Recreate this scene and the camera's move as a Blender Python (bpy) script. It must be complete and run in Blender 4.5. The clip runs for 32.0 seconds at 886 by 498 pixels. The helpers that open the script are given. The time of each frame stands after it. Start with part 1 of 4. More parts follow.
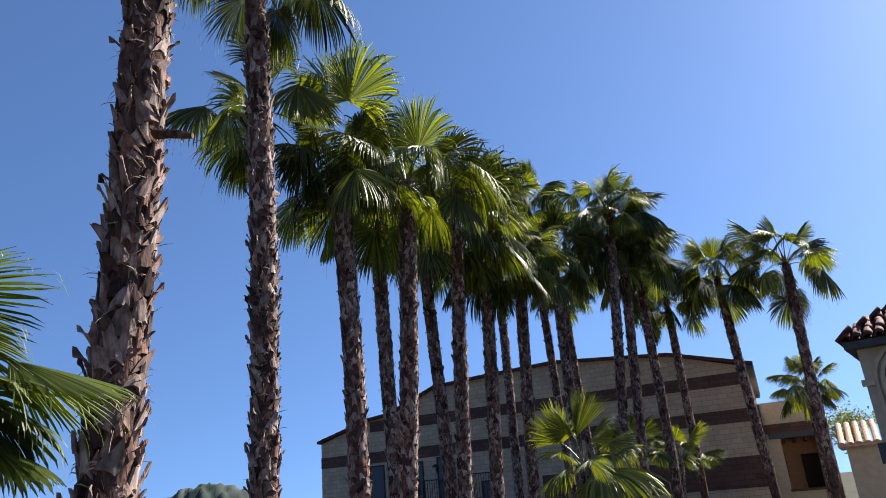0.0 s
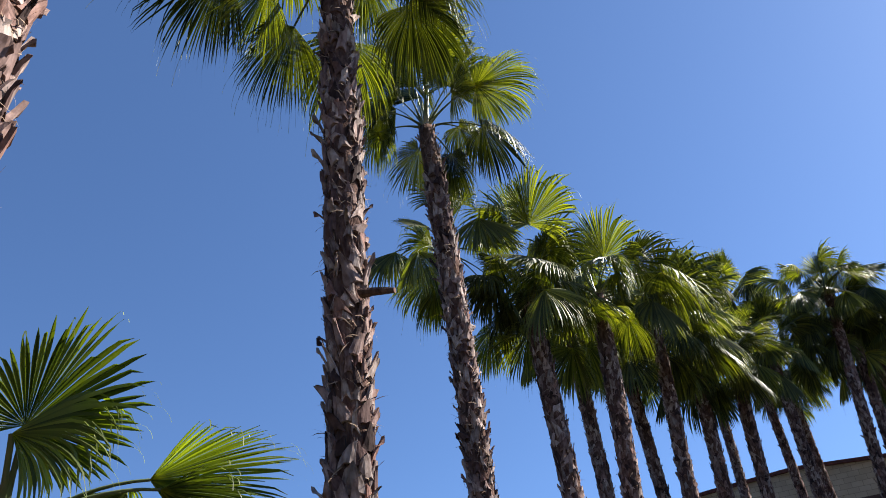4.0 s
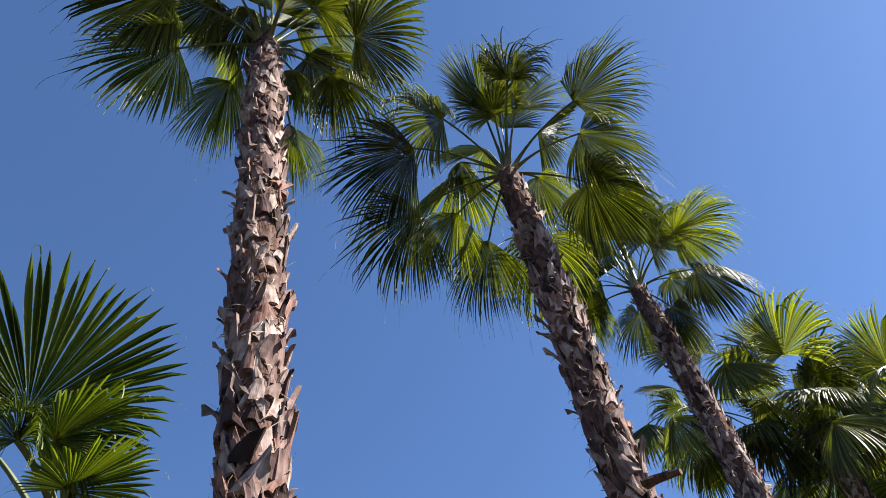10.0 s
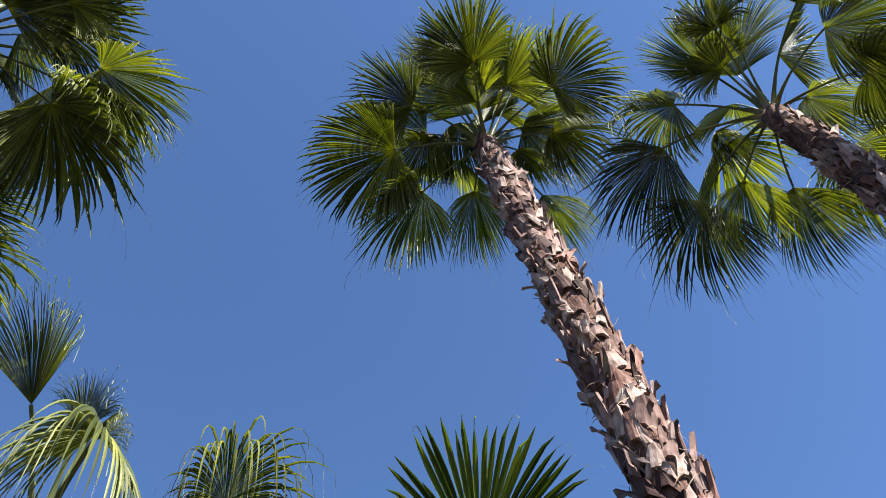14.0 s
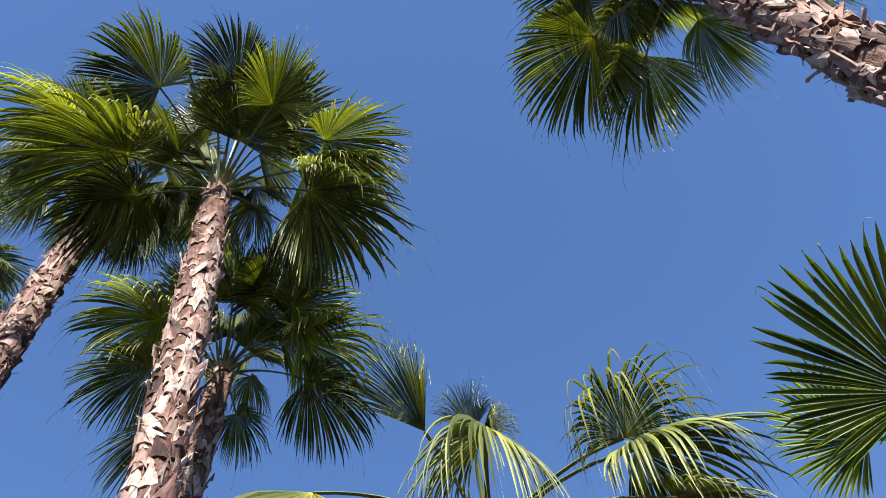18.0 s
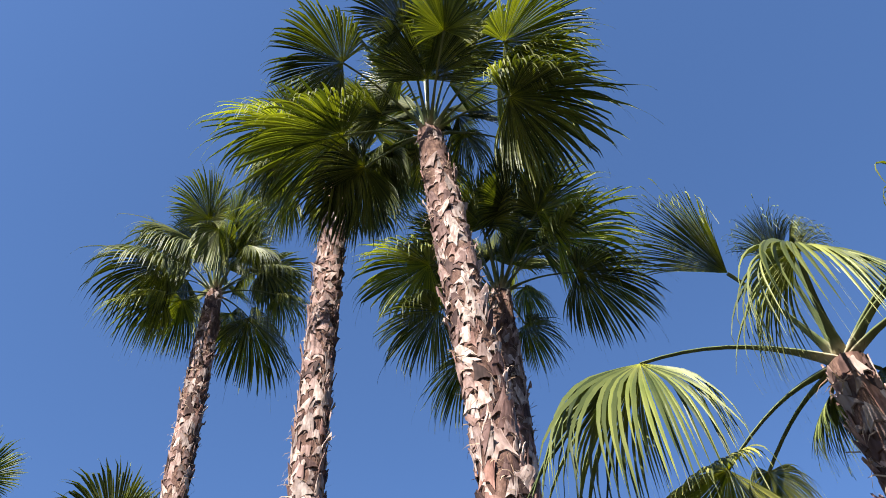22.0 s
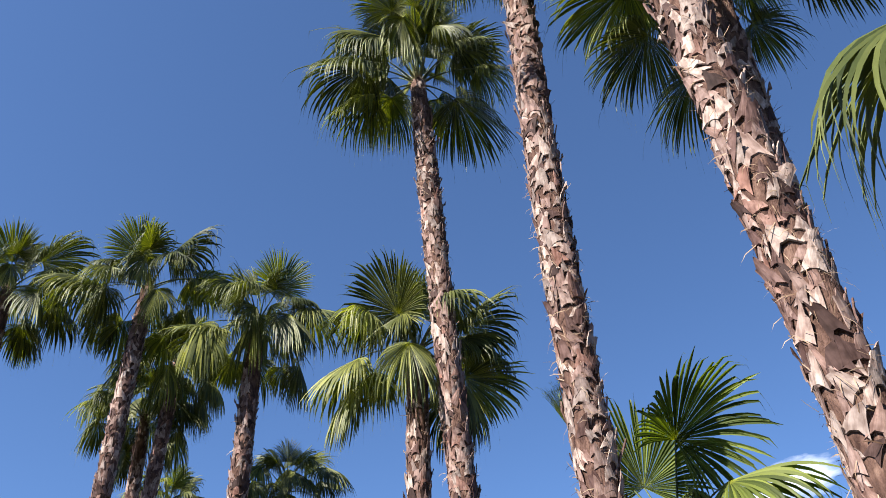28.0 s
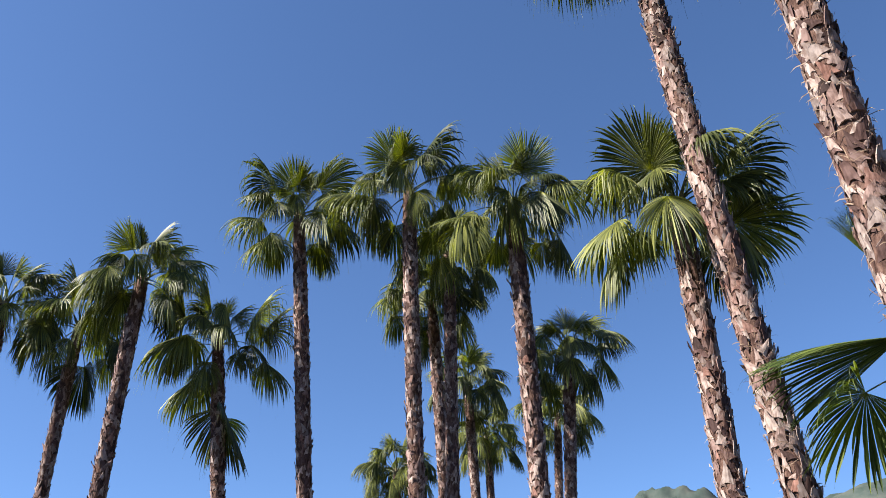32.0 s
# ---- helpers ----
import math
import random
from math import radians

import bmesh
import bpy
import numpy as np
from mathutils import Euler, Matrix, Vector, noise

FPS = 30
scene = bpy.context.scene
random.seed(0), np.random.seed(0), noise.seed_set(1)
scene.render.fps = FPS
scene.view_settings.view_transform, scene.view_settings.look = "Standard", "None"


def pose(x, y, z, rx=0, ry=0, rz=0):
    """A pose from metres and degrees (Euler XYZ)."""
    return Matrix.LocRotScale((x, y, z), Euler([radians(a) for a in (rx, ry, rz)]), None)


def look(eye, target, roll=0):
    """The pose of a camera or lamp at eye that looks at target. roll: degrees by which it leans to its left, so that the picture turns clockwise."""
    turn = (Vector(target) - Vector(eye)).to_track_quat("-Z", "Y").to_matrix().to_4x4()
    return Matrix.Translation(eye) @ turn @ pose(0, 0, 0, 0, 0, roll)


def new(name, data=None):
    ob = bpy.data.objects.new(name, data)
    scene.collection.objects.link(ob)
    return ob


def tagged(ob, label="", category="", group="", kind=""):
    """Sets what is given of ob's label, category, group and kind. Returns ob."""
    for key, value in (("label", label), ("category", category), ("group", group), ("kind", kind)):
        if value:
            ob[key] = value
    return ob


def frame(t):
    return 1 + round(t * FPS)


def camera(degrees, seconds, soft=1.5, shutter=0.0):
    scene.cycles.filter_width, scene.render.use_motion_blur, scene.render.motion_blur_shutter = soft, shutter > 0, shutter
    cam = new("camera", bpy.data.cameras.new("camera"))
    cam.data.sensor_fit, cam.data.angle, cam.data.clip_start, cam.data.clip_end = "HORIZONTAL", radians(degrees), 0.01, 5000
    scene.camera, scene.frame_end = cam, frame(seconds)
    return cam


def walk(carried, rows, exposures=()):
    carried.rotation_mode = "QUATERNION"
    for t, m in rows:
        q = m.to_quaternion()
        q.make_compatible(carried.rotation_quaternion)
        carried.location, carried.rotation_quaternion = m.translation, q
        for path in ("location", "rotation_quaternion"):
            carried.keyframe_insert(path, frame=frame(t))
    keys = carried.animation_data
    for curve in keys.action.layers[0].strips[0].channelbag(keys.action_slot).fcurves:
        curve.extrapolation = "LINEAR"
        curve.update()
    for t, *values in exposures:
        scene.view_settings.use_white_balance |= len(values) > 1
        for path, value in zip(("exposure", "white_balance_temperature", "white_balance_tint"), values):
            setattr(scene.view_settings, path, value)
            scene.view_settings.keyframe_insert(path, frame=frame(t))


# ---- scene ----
cam = camera(64.33, 32.0, soft=0.95)
# seconds, eye, turn
PATH = [
    (0, 0.000, 0.000, 1.600, 110.00, 4.50, -0.00),
    (0.5, 0.003, 0.007, 1.598, 111.43, 5.00, 2.15),
    (1, -0.001, -0.002, 1.608, 112.81, 5.26, 4.25),
    (1.5, -0.009, -0.004, 1.635, 114.02, 5.36, 6.34),
    (2, -0.002, -0.023, 1.650, 115.28, 5.38, 8.51),
    (2.5, -0.014, -0.040, 1.672, 116.54, 5.40, 10.56),
    (3, -0.026, -0.044, 1.700, 117.86, 5.49, 12.77),
    (3.5, -0.052, -0.028, 1.719, 119.34, 5.41, 14.89),
    (4, -0.071, -0.013, 1.725, 120.87, 5.45, 17.14),
    (4.5, -0.068, -0.007, 1.739, 122.20, 5.33, 19.30),
    (6.5, -0.059, -0.096, 1.760, 127.12, 5.45, 23.04),
    (7, -0.086, -0.088, 1.792, 128.42, 5.77, 23.83),
    (7.5, -0.121, -0.087, 1.797, 129.84, 6.43, 25.38),
    (8, -0.142, -0.094, 1.805, 131.43, 7.02, 27.82),
    (8.5, -0.155, -0.101, 1.807, 133.10, 7.50, 30.91),
    (9, -0.169, -0.102, 1.820, 135.04, 7.89, 34.47),
    (9.5, -0.180, -0.108, 1.829, 136.87, 8.01, 37.92),
    (10, -0.201, -0.113, 1.824, 138.75, 8.18, 41.34),
    (10.5, -0.232, -0.123, 1.838, 140.36, 8.36, 44.79),
    (11, -0.256, -0.147, 1.843, 141.85, 8.62, 48.67),
    (11.5, -0.238, -0.148, 1.845, 143.36, 8.66, 53.08),
    (12, -0.212, -0.107, 1.853, 144.83, 8.64, 58.10),
    (12.5, -0.201, -0.081, 1.891, 145.93, 8.43, 63.26),
    (13, -0.165, -0.089, 1.890, 146.81, 8.09, 68.99),
    (13.5, -0.141, -0.137, 1.898, 147.33, 7.73, 74.63),
    (14, -0.127, -0.148, 1.905, 147.98, 7.57, 80.25),
    (14.5, -0.104, -0.187, 1.897, 148.25, 7.38, 85.33),
    (16.5, -0.301, -0.094, 2.032, 148.41, 5.24, 104.24),
    (17, -0.234, -0.085, 2.011, 147.86, 4.97, 108.63),
    (17.5, -0.256, -0.022, 2.020, 147.20, 5.30, 114.95),
    (18, -0.252, -0.002, 2.028, 146.67, 5.12, 120.18),
    (18.5, -0.268, -0.017, 2.031, 146.07, 4.86, 124.94),
    (19, -0.253, -0.013, 2.030, 145.33, 4.51, 128.76),
    (19.5, -0.262, 0.026, 2.011, 144.72, 4.34, 132.76),
    (20, -0.208, 0.013, 1.995, 144.15, 4.01, 135.90),
    (20.5, -0.218, -0.075, 2.029, 143.51, 3.92, 139.44),
    (21, -0.199, -0.138, 2.039, 142.77, 3.84, 142.70),
    (21.5, -0.193, -0.169, 2.034, 141.81, 3.76, 145.80),
    (22, -0.197, -0.163, 2.028, 140.64, 3.45, 148.62),
    (22.5, -0.192, -0.157, 2.015, 139.25, 3.14, 151.23),
    (23, -0.185, -0.151, 2.005, 137.73, 2.75, 153.50),
    (23.5, -0.190, -0.178, 2.008, 136.30, 2.30, 155.44),
    (24, -0.201, -0.195, 2.016, 134.75, 1.97, 157.23),
    (24.5, -0.218, -0.222, 2.015, 133.20, 1.93, 158.87),
    (25, -0.242, -0.245, 2.007, 131.61, 1.77, 160.33),
    (25.5, -0.256, -0.268, 2.031, 129.69, 1.98, 161.68),
    (27.5, -0.213, -0.314, 2.015, 124.21, 2.73, 168.14),
    (28, -0.177, -0.351, 1.995, 122.96, 2.58, 170.38),
    (28.5, -0.198, -0.379, 1.983, 121.73, 2.29, 172.85),
    (29, -0.228, -0.371, 1.976, 120.52, 2.09, 175.58),
    (29.5, -0.238, -0.340, 1.961, 119.63, 2.07, 178.63),
    (30, -0.191, -0.272, 1.983, 118.57, 2.60, 181.89),
    (30.5, -0.134, -0.224, 1.952, 117.61, 2.64, 185.01),
    (31, -0.102, -0.208, 1.929, 116.47, 2.82, 187.91),
    (31.5, -0.095, -0.219, 1.918, 115.11, 2.96, 190.69),
    (32, -0.092, -0.224, 1.923, 113.75, 3.16, 192.97),
]
EXPOSURES = [(0.0, 1.46), (4.0, 1.50), (9.0, 1.62), (13.0, 1.79), (17.0, 1.95), (19.0, 1.94), (24.0, 1.70), (28.0, 1.57), (32.0, 1.54)]
walk(cam, [(t, pose(x, y, z, rx, ry, rz)) for t, x, y, z, rx, ry, rz in PATH], EXPOSURES)

# ---- sky and sun ----
SUN_AZ, SUN_EL = -60.0, 41.0          # degrees to the left of +y, and above the horizon
sun_way = Vector((-math.sin(radians(SUN_AZ)) * math.cos(radians(SUN_EL)), math.cos(radians(SUN_AZ)) * math.cos(radians(SUN_EL)), math.sin(radians(SUN_EL))))
world = bpy.data.worlds.new("sky")
scene.world = world
world.use_nodes = True
wn, wl = world.node_tree.nodes, world.node_tree.links
sky = wn.new("ShaderNodeTexSky")
sky.sky_type = "NISHITA"
sky.sun_disc = False
sky.sun_elevation, sky.sun_rotation = radians(SUN_EL), radians(-SUN_AZ)
sky.air_density, sky.dust_density, sky.ozone_density, sky.altitude = 0.8, 0.38, 3.0, 100
deep = wn.new("ShaderNodeMix")
deep.data_type, deep.blend_type = "RGBA", "MULTIPLY"
deep.inputs[0].default_value, deep.inputs[7].default_value = 1.0, (0.84, 1.0, 1.19, 1)   # a clear, dry, deep blue air
way, lift = wn.new("ShaderNodeTexCoord"), wn.new("ShaderNodeMapping")
lift.inputs["Location"].default_value = (0, 0, 0.20)     # thin haze: the blue reaches low
wl.new(way.outputs["Generated"], lift.inputs[0])
unit = wn.new("ShaderNodeVectorMath")
unit.operation = "NORMALIZE"
wl.new(lift.outputs[0], unit.inputs[0])
wl.new(unit.outputs[0], sky.inputs[0])
wl.new(sky.outputs[0], deep.inputs[6])
wl.new(deep.outputs[2], wn["Background"].inputs[0])
wn["Background"].inputs[1].default_value = 0.063
lamp = bpy.data.lights.new("sun", "SUN")
lamp.energy, lamp.angle, lamp.color = 5.0, radians(0.55), (1.0, 0.94, 0.85)
sun = new("sun", lamp)
sun.matrix_world = look(sun_way * 60, (0, 0, 0))


# ---- materials ----
def material(name, rough=0.7, spec=0.3):
    m = bpy.data.materials.new(name)
    m.use_nodes = True
    n, l = m.node_tree.nodes, m.node_tree.links
    b = n["Principled BSDF"]
    b.inputs["Roughness"].default_value = rough
    b.inputs["Specular IOR Level"].default_value = spec
    return m, n, l, b


def noise_node(n, l, scale, detail=4.0, coords="Object", stretch=(1, 1, 1)):
    c = n.new("ShaderNodeTexCoord")
    mp = n.new("ShaderNodeMapping")
    mp.inputs["Scale"].default_value = stretch
    t = n.new("ShaderNodeTexNoise")
    t.inputs["Scale"].default_value, t.inputs["Detail"].default_value = scale, detail
    l.new(c.outputs[coords], mp.inputs[0])
    l.new(mp.outputs[0], t.inputs[0])
    return t.outputs["Fac"]


def ramp(n, l, fac, stops):
    r = n.new("ShaderNodeValToRGB")
    el = r.color_ramp.elements
    while len(el) < len(stops):
        el.new(0.5)
    for e, (p, c) in zip(el, stops):
        e.position, e.color = p, (*c, 1)
    l.new(fac, r.inputs[0])
    return r.outputs[0]


def mixed(n, l, fac, a, b, how="MIX"):
    x = n.new("ShaderNodeMix")
    x.data_type, x.blend_type = "RGBA", how
    for sock, v in ((x.inputs[0], fac), (x.inputs[6], a), (x.inputs[7], b)):
        if isinstance(v, (int, float)):
            sock.default_value = v
        elif isinstance(v, tuple):
            sock.default_value = (*v, 1)
        else:
            l.new(v, sock)
    return x.outputs[2]


def bump(n, l, b, height, strength=0.4, dist=0.01):
    k = n.new("ShaderNodeBump")
    k.inputs["Strength"].default_value, k.inputs["Distance"].default_value = strength, dist
    l.new(height, k.inputs["Height"])
    l.new(k.outputs[0], b.inputs["Normal"])


def leaf_material(name, deep, fresh, clear=0.38):
    """Fan blade: waxy green, thin enough to let the sun through, straw-coloured at the frayed tips and yellow at the heart."""
    m, n, l, b = material(name, 0.50, 0.24)
    info = n.new("ShaderNodeObjectInfo")
    along = n.new("ShaderNodeAttribute")
    along.attribute_name = "along"
    base = mixed(n, l, info.outputs["Random"], deep, fresh)
    base = mixed(n, l, ramp(n, l, noise_node(n, l, 3.0), [(0.3, (0, 0, 0)), (0.75, (0.45, 0.45, 0.45))]), base, tuple(1.3 * c for c in fresh))
    base = mixed(n, l, ramp(n, l, along.outputs["Fac"], [(0.0, (1, 1, 1)), (0.13, (0, 0, 0))]), base, (0.32, 0.33, 0.05))
    blade = n.new("ShaderNodeNewGeometry")
    base = mixed(n, l, 1.0, base, ramp(n, l, blade.outputs["Random Per Island"], [(0.0, (0.32, 0.38, 0.38)), (0.5, (0.95, 0.95, 0.95)), (1.0, (2.0, 1.85, 1.6))]), "MULTIPLY")
    streak = noise_node(n, l, 26.0)
    frayed = n.new("ShaderNodeMath")
    frayed.operation = "MULTIPLY_ADD"
    l.new(streak, frayed.inputs[0])
    frayed.inputs[1].default_value = 0.30
    l.new(along.outputs["Fac"], frayed.inputs[2])
    base = mixed(n, l, ramp(n, l, frayed.outputs[0], [(1.06, (0, 0, 0)), (1.20, (0.8, 0.8, 0.8))]), base, (0.44, 0.42, 0.29))
    l.new(base, b.inputs["Base Color"])
    tr = n.new("ShaderNodeBsdfTranslucent")
    glow = mixed(n, l, 1.0, base, (2.25, 2.45, 0.27), "MULTIPLY")
    glow.node.clamp_result = True
    l.new(glow, tr.inputs[0])
    ms = n.new("ShaderNodeMixShader")
    thin = n.new("ShaderNodeMapRange")
    thin.inputs["To Min"].default_value, thin.inputs["To Max"].default_value = 0.35 * clear, 1.25 * clear
    l.new(info.outputs["Random"], thin.inputs["Value"])
    l.new(thin.outputs[0], ms.inputs[0])
    l.new(b.outputs[0], ms.inputs[1])
    l.new(tr.outputs[0], ms.inputs[2])
    l.new(ms.outputs[0], n["Material Output"].inputs[0])
    bump(n, l, b, noise_node(n, l, 60.0), 0.15, 0.004)
    return m


LEAF = leaf_material("fan_leaf", (0.010, 0.018, 0.005), (0.134, 0.145, 0.046), 0.23)
LEAF_BROAD = leaf_material("broad_fan_leaf", (0.014, 0.030, 0.008), (0.110, 0.135, 0.034), 0.30)
LEAF_YOUNG = leaf_material("young_fan_leaf", (0.050, 0.070, 0.020), (0.15, 0.155, 0.048), 0.20)

m, n, l, b = material("petiole", 0.4, 0.45)
PETIOLE = m
stem = n.new("ShaderNodeAttribute")
stem.attribute_name = "along"
green = ramp(n, l, noise_node(n, l, 5.0), [(0.3, (0.06, 0.085, 0.03)), (0.7, (0.13, 0.15, 0.06))])
pale = ramp(n, l, noise_node(n, l, 14.0), [(0.3, (0.34, 0.27, 0.17)), (0.7, (0.58, 0.50, 0.36))])
l.new(mixed(n, l, ramp(n, l, stem.outputs["Fac"], [(0.04, (1, 1, 1)), (0.19, (0, 0, 0))]), green, pale), b.inputs["Base Color"])

m, n, l, b = material("trunk_fibre", 0.95, 0.1)
FIBRE = m
l.new(ramp(n, l, noise_node(n, l, 22.0, 6.0, stretch=(1, 1, 0.4)), [(0.3, (0.042, 0.023, 0.019)), (0.55, (0.12, 0.070, 0.055)), (0.8, (0.24, 0.155, 0.12))]), b.inputs["Base Color"])
bump(n, l, b, noise_node(n, l, 70.0, 6.0, stretch=(1, 1, 0.3)), 0.9, 0.02)


m, n, l, b = material("loose_fibre", 0.85, 0.2)
HAIR = m
l.new(ramp(n, l, noise_node(n, l, 8.0), [(0.35, (0.12, 0.07, 0.045)), (0.7, (0.42, 0.31, 0.22))]), b.inputs["Base Color"])


def boot_material(name, island):
    """Old leaf bases: dry, pinkish tan to grey, streaked along the grain."""
    m, n, l, b = material(name, 0.8, 0.2)
    if island:
        rnd = n.new("ShaderNodeNewGeometry").outputs["Random Per Island"]
    else:
        rnd = n.new("ShaderNodeObjectInfo").outputs["Random"]
    tone = ramp(n, l, rnd, [(0.0, (0.035, 0.020, 0.018)), (0.20, (0.125, 0.072, 0.064)), (0.40, (0.31, 0.212, 0.186)), (0.62, (0.48, 0.385, 0.340)), (0.80, (0.21, 0.168, 0.155)), (1.0, (0.29, 0.155, 0.122))])
    grain = ramp(n, l, noise_node(n, l, 30.0, 5.0, stretch=(1, 1, 0.25)), [(0.36, (0.42, 0.34, 0.32)), (0.56, (1, 1, 1))])
    stain = ramp(n, l, noise_node(n, l, 12.0, 5.0), [(0.36, (0.30, 0.22, 0.19)), (0.52, (1, 1, 1))])
    c = mixed(n, l, 0.8, tone, grain, "MULTIPLY")
    l.new(mixed(n, l, 0.5, c, stain, "MULTIPLY"), b.inputs["Base Color"])
    bump(n, l, b, noise_node(n, l, 60.0, 5.0, stretch=(1, 1, 0.2)), 0.6, 0.008)
    return m


BOOT, BOOTS = boot_material("leaf_base", False), boot_material("leaf_bases", True)

m, n, l, b = material("dry_ground", 0.95, 0.1)
GROUND = m
l.new(ramp(n, l, noise_node(n, l, 0.35, 8.0), [(0.3, (0.035, 0.034, 0.022)), (0.5, (0.062, 0.055, 0.038)), (0.7, (0.028, 0.042, 0.016))]), b.inputs["Base Color"])
bump(n, l, b, noise_node(n, l, 6.0, 8.0), 0.5, 0.05)


# ---- mesh helpers ----
def mesh_of(name, verts, faces, mat, along=None, smooth=True):
    me = bpy.data.meshes.new(name)
    me.from_pydata([tuple(v) for v in verts], [], [tuple(f) for f in faces])
    if along is not None:
        me.attributes.new("along", "FLOAT", "POINT").data.foreach_set("value", np.asarray(along, np.float32))
    me.materials.append(mat)
    me.polygons.foreach_set("use_smooth", [smooth] * len(me.polygons))
    me.update()
    return me


def child(name, data, parent, label="", kind=""):
    ob = new(name, data)
    ob.parent = parent
    return tagged(ob, label=label, kind=kind)


def box(bm, x0, y0, z0, x1, y1, z1):
    r = bmesh.ops.create_cube(bm, size=1.0)
    for v in r["verts"]:
        v.co = Vector((x0 + (v.co.x + 0.5) * (x1 - x0), y0 + (v.co.y + 0.5) * (y1 - y0), z0 + (v.co.z + 0.5) * (z1 - z0)))
    return r["verts"]


def part(name, bm, mat, parent, label="", kind=""):
    me = bpy.data.meshes.new(name)
    bm.normal_update()
    bm.to_mesh(me)
    bm.free()
    me.materials.append(mat)
    return child(name, me, parent, label, kind)


# ---- ground, hills ----
def ground():
    rng = np.random.default_rng(4)
    rings = [0, 3, 6, 10, 16, 25, 40, 70, 130, 260, 500, 900, 1600, 3000]
    verts, faces, k = [(0, 0, 0)], [], 48
    for r in rings[1:]:
        for i in range(k):
            a = 2 * math.pi * i / k
            verts.append((r * math.cos(a), r * math.sin(a), 0.0 if r < 45 else 0.15 * rng.normal()))
    for i in range(k):
        faces.append((0, 1 + i, 1 + (i + 1) % k))
    for j in range(len(rings) - 2):
        for i in range(k):
            a, c = 1 + j * k, 1 + (j + 1) * k
            faces.append((a + i, c + i, c + (i + 1) % k, a + (i + 1) % k))
    tagged(new("ground", mesh_of("ground", verts, faces, GROUND)), "dry planted ground under the palms", "ground", kind="structure")


ground()

# ---- hills and cloud in the distance ----
m, n, l, b = material("hill_scrub", 0.95, 0.05)
HILL = m
l.new(ramp(n, l, noise_node(n, l, 0.06, 8.0), [(0.35, (0.036, 0.052, 0.044)), (0.5, (0.055, 0.070, 0.062)), (0.65, (0.085, 0.092, 0.080))]), b.inputs["Base Color"])


def hill(az, wide, el, dist, seed, label):
    """A rounded scrub-covered hill, az degrees to the left of +y."""
    nu, nv = 60, 16
    h, half = dist * math.tan(radians(el)), dist * math.tan(radians(wide / 2))
    verts, faces = [], []
    for j in range(nv + 1):
        for i in range(nu + 1):
            u, v = 2 * i / nu - 1, j / nv
            p = Vector((u * half * 1.2, v * half, 0))
            bump_h = noise.fractal(p * (6.0 / half) + Vector((seed, 0, 0)), 1.0, 2.0, 4) * 0.16
            z = h * max(0.0, (1 - u * u) ** 0.8 * math.sin(math.pi * min(1, 0.04 + v)) ** 0.7 + bump_h * (1 - u * u)) - 0.5
            verts.append((p.x, p.y - half / 2, z))
    for j in range(nv):
        for i in range(nu):
            k = j * (nu + 1) + i
            faces.append((k, k + 1, k + nu + 2, k + nu + 1))
    ob = tagged(new("hill", mesh_of("hill", verts, faces, HILL)), label, "hill", kind="structure")
    ob.matrix_world = Matrix.Rotation(radians(az), 4, "Z") @ Matrix.Translation((0, dist, 0))


hill(17.3, 9, 3.0, 420, 1, "green scrub hill beyond the palms")
hill(176, 12, 4.0, 600, 2, "dry green hill behind the grove")
hill(158, 22, 3.5, 700, 3, "long grey-green hill behind the grove")

m = bpy.data.materials.new("cloud")
m.use_nodes = True
n, l = m.node_tree.nodes, m.node_tree.links
n.remove(n["Principled BSDF"])
co = n.new("ShaderNodeTexCoord")
mist = n.new("ShaderNodeTexNoise")
mist.inputs["Scale"].default_value, mist.inputs["Detail"].default_value = 3.2, 8
l.new(co.outputs["Generated"], mist.inputs[0])
ball = n.new("ShaderNodeTexGradient")
ball.gradient_type = "SPHERICAL"
mp = n.new("ShaderNodeMapping")
mp.inputs["Location"].default_value, mp.inputs["Scale"].default_value = (-1.0, 0, -1.0), (2.0, 0.0, 2.0)
l.new(co.outputs["Generated"], mp.inputs[0])
l.new(mp.outputs[0], ball.inputs[0])
add = n.new("ShaderNodeMath")
add.operation = "MULTIPLY_ADD"
l.new(ball.outputs["Fac"], add.inputs[0])
add.inputs[1].default_value = 0.75
l.new(mist.outputs["Fac"], add.inputs[2])
thick = ramp(n, l, add.outputs[0], [(0.62, (0, 0, 0)), (1.05, (0.9, 0.9, 0.9))])
# the cloud's sunlit white is put in as emission on a flat sheet
em, tp, ms = n.new("ShaderNodeEmission"), n.new("ShaderNodeBsdfTransparent"), n.new("ShaderNodeMixShader")
em.inputs[0].default_value, em.inputs[1].default_value = (0.86, 0.9, 1.0, 1), 0.85
l.new(thick, ms.inputs[0])
l.new(tp.outputs[0], ms.inputs[1])
l.new(em.outputs[0], ms.inputs[2])
l.new(ms.outputs[0], n["Material Output"].inputs[0])
CLOUD = m
cloud = tagged(new("cloud_backdrop", mesh_of("cloud", [(-170, 0, -60), (170, 0, -60), (170, 0, 60), (-170, 0, 60)], [(0, 1, 2, 3)], CLOUD)), "small white cloud far off in the sky", "cloud", kind="structure")
cloud.matrix_world = Matrix.Rotation(radians(144), 4, "Z") @ Matrix.Translation((0, 1900, 1900 * math.tan(radians(12.3)))) @ Matrix.Rotation(radians(-10), 4, "Y")
cloud.visible_shadow = False


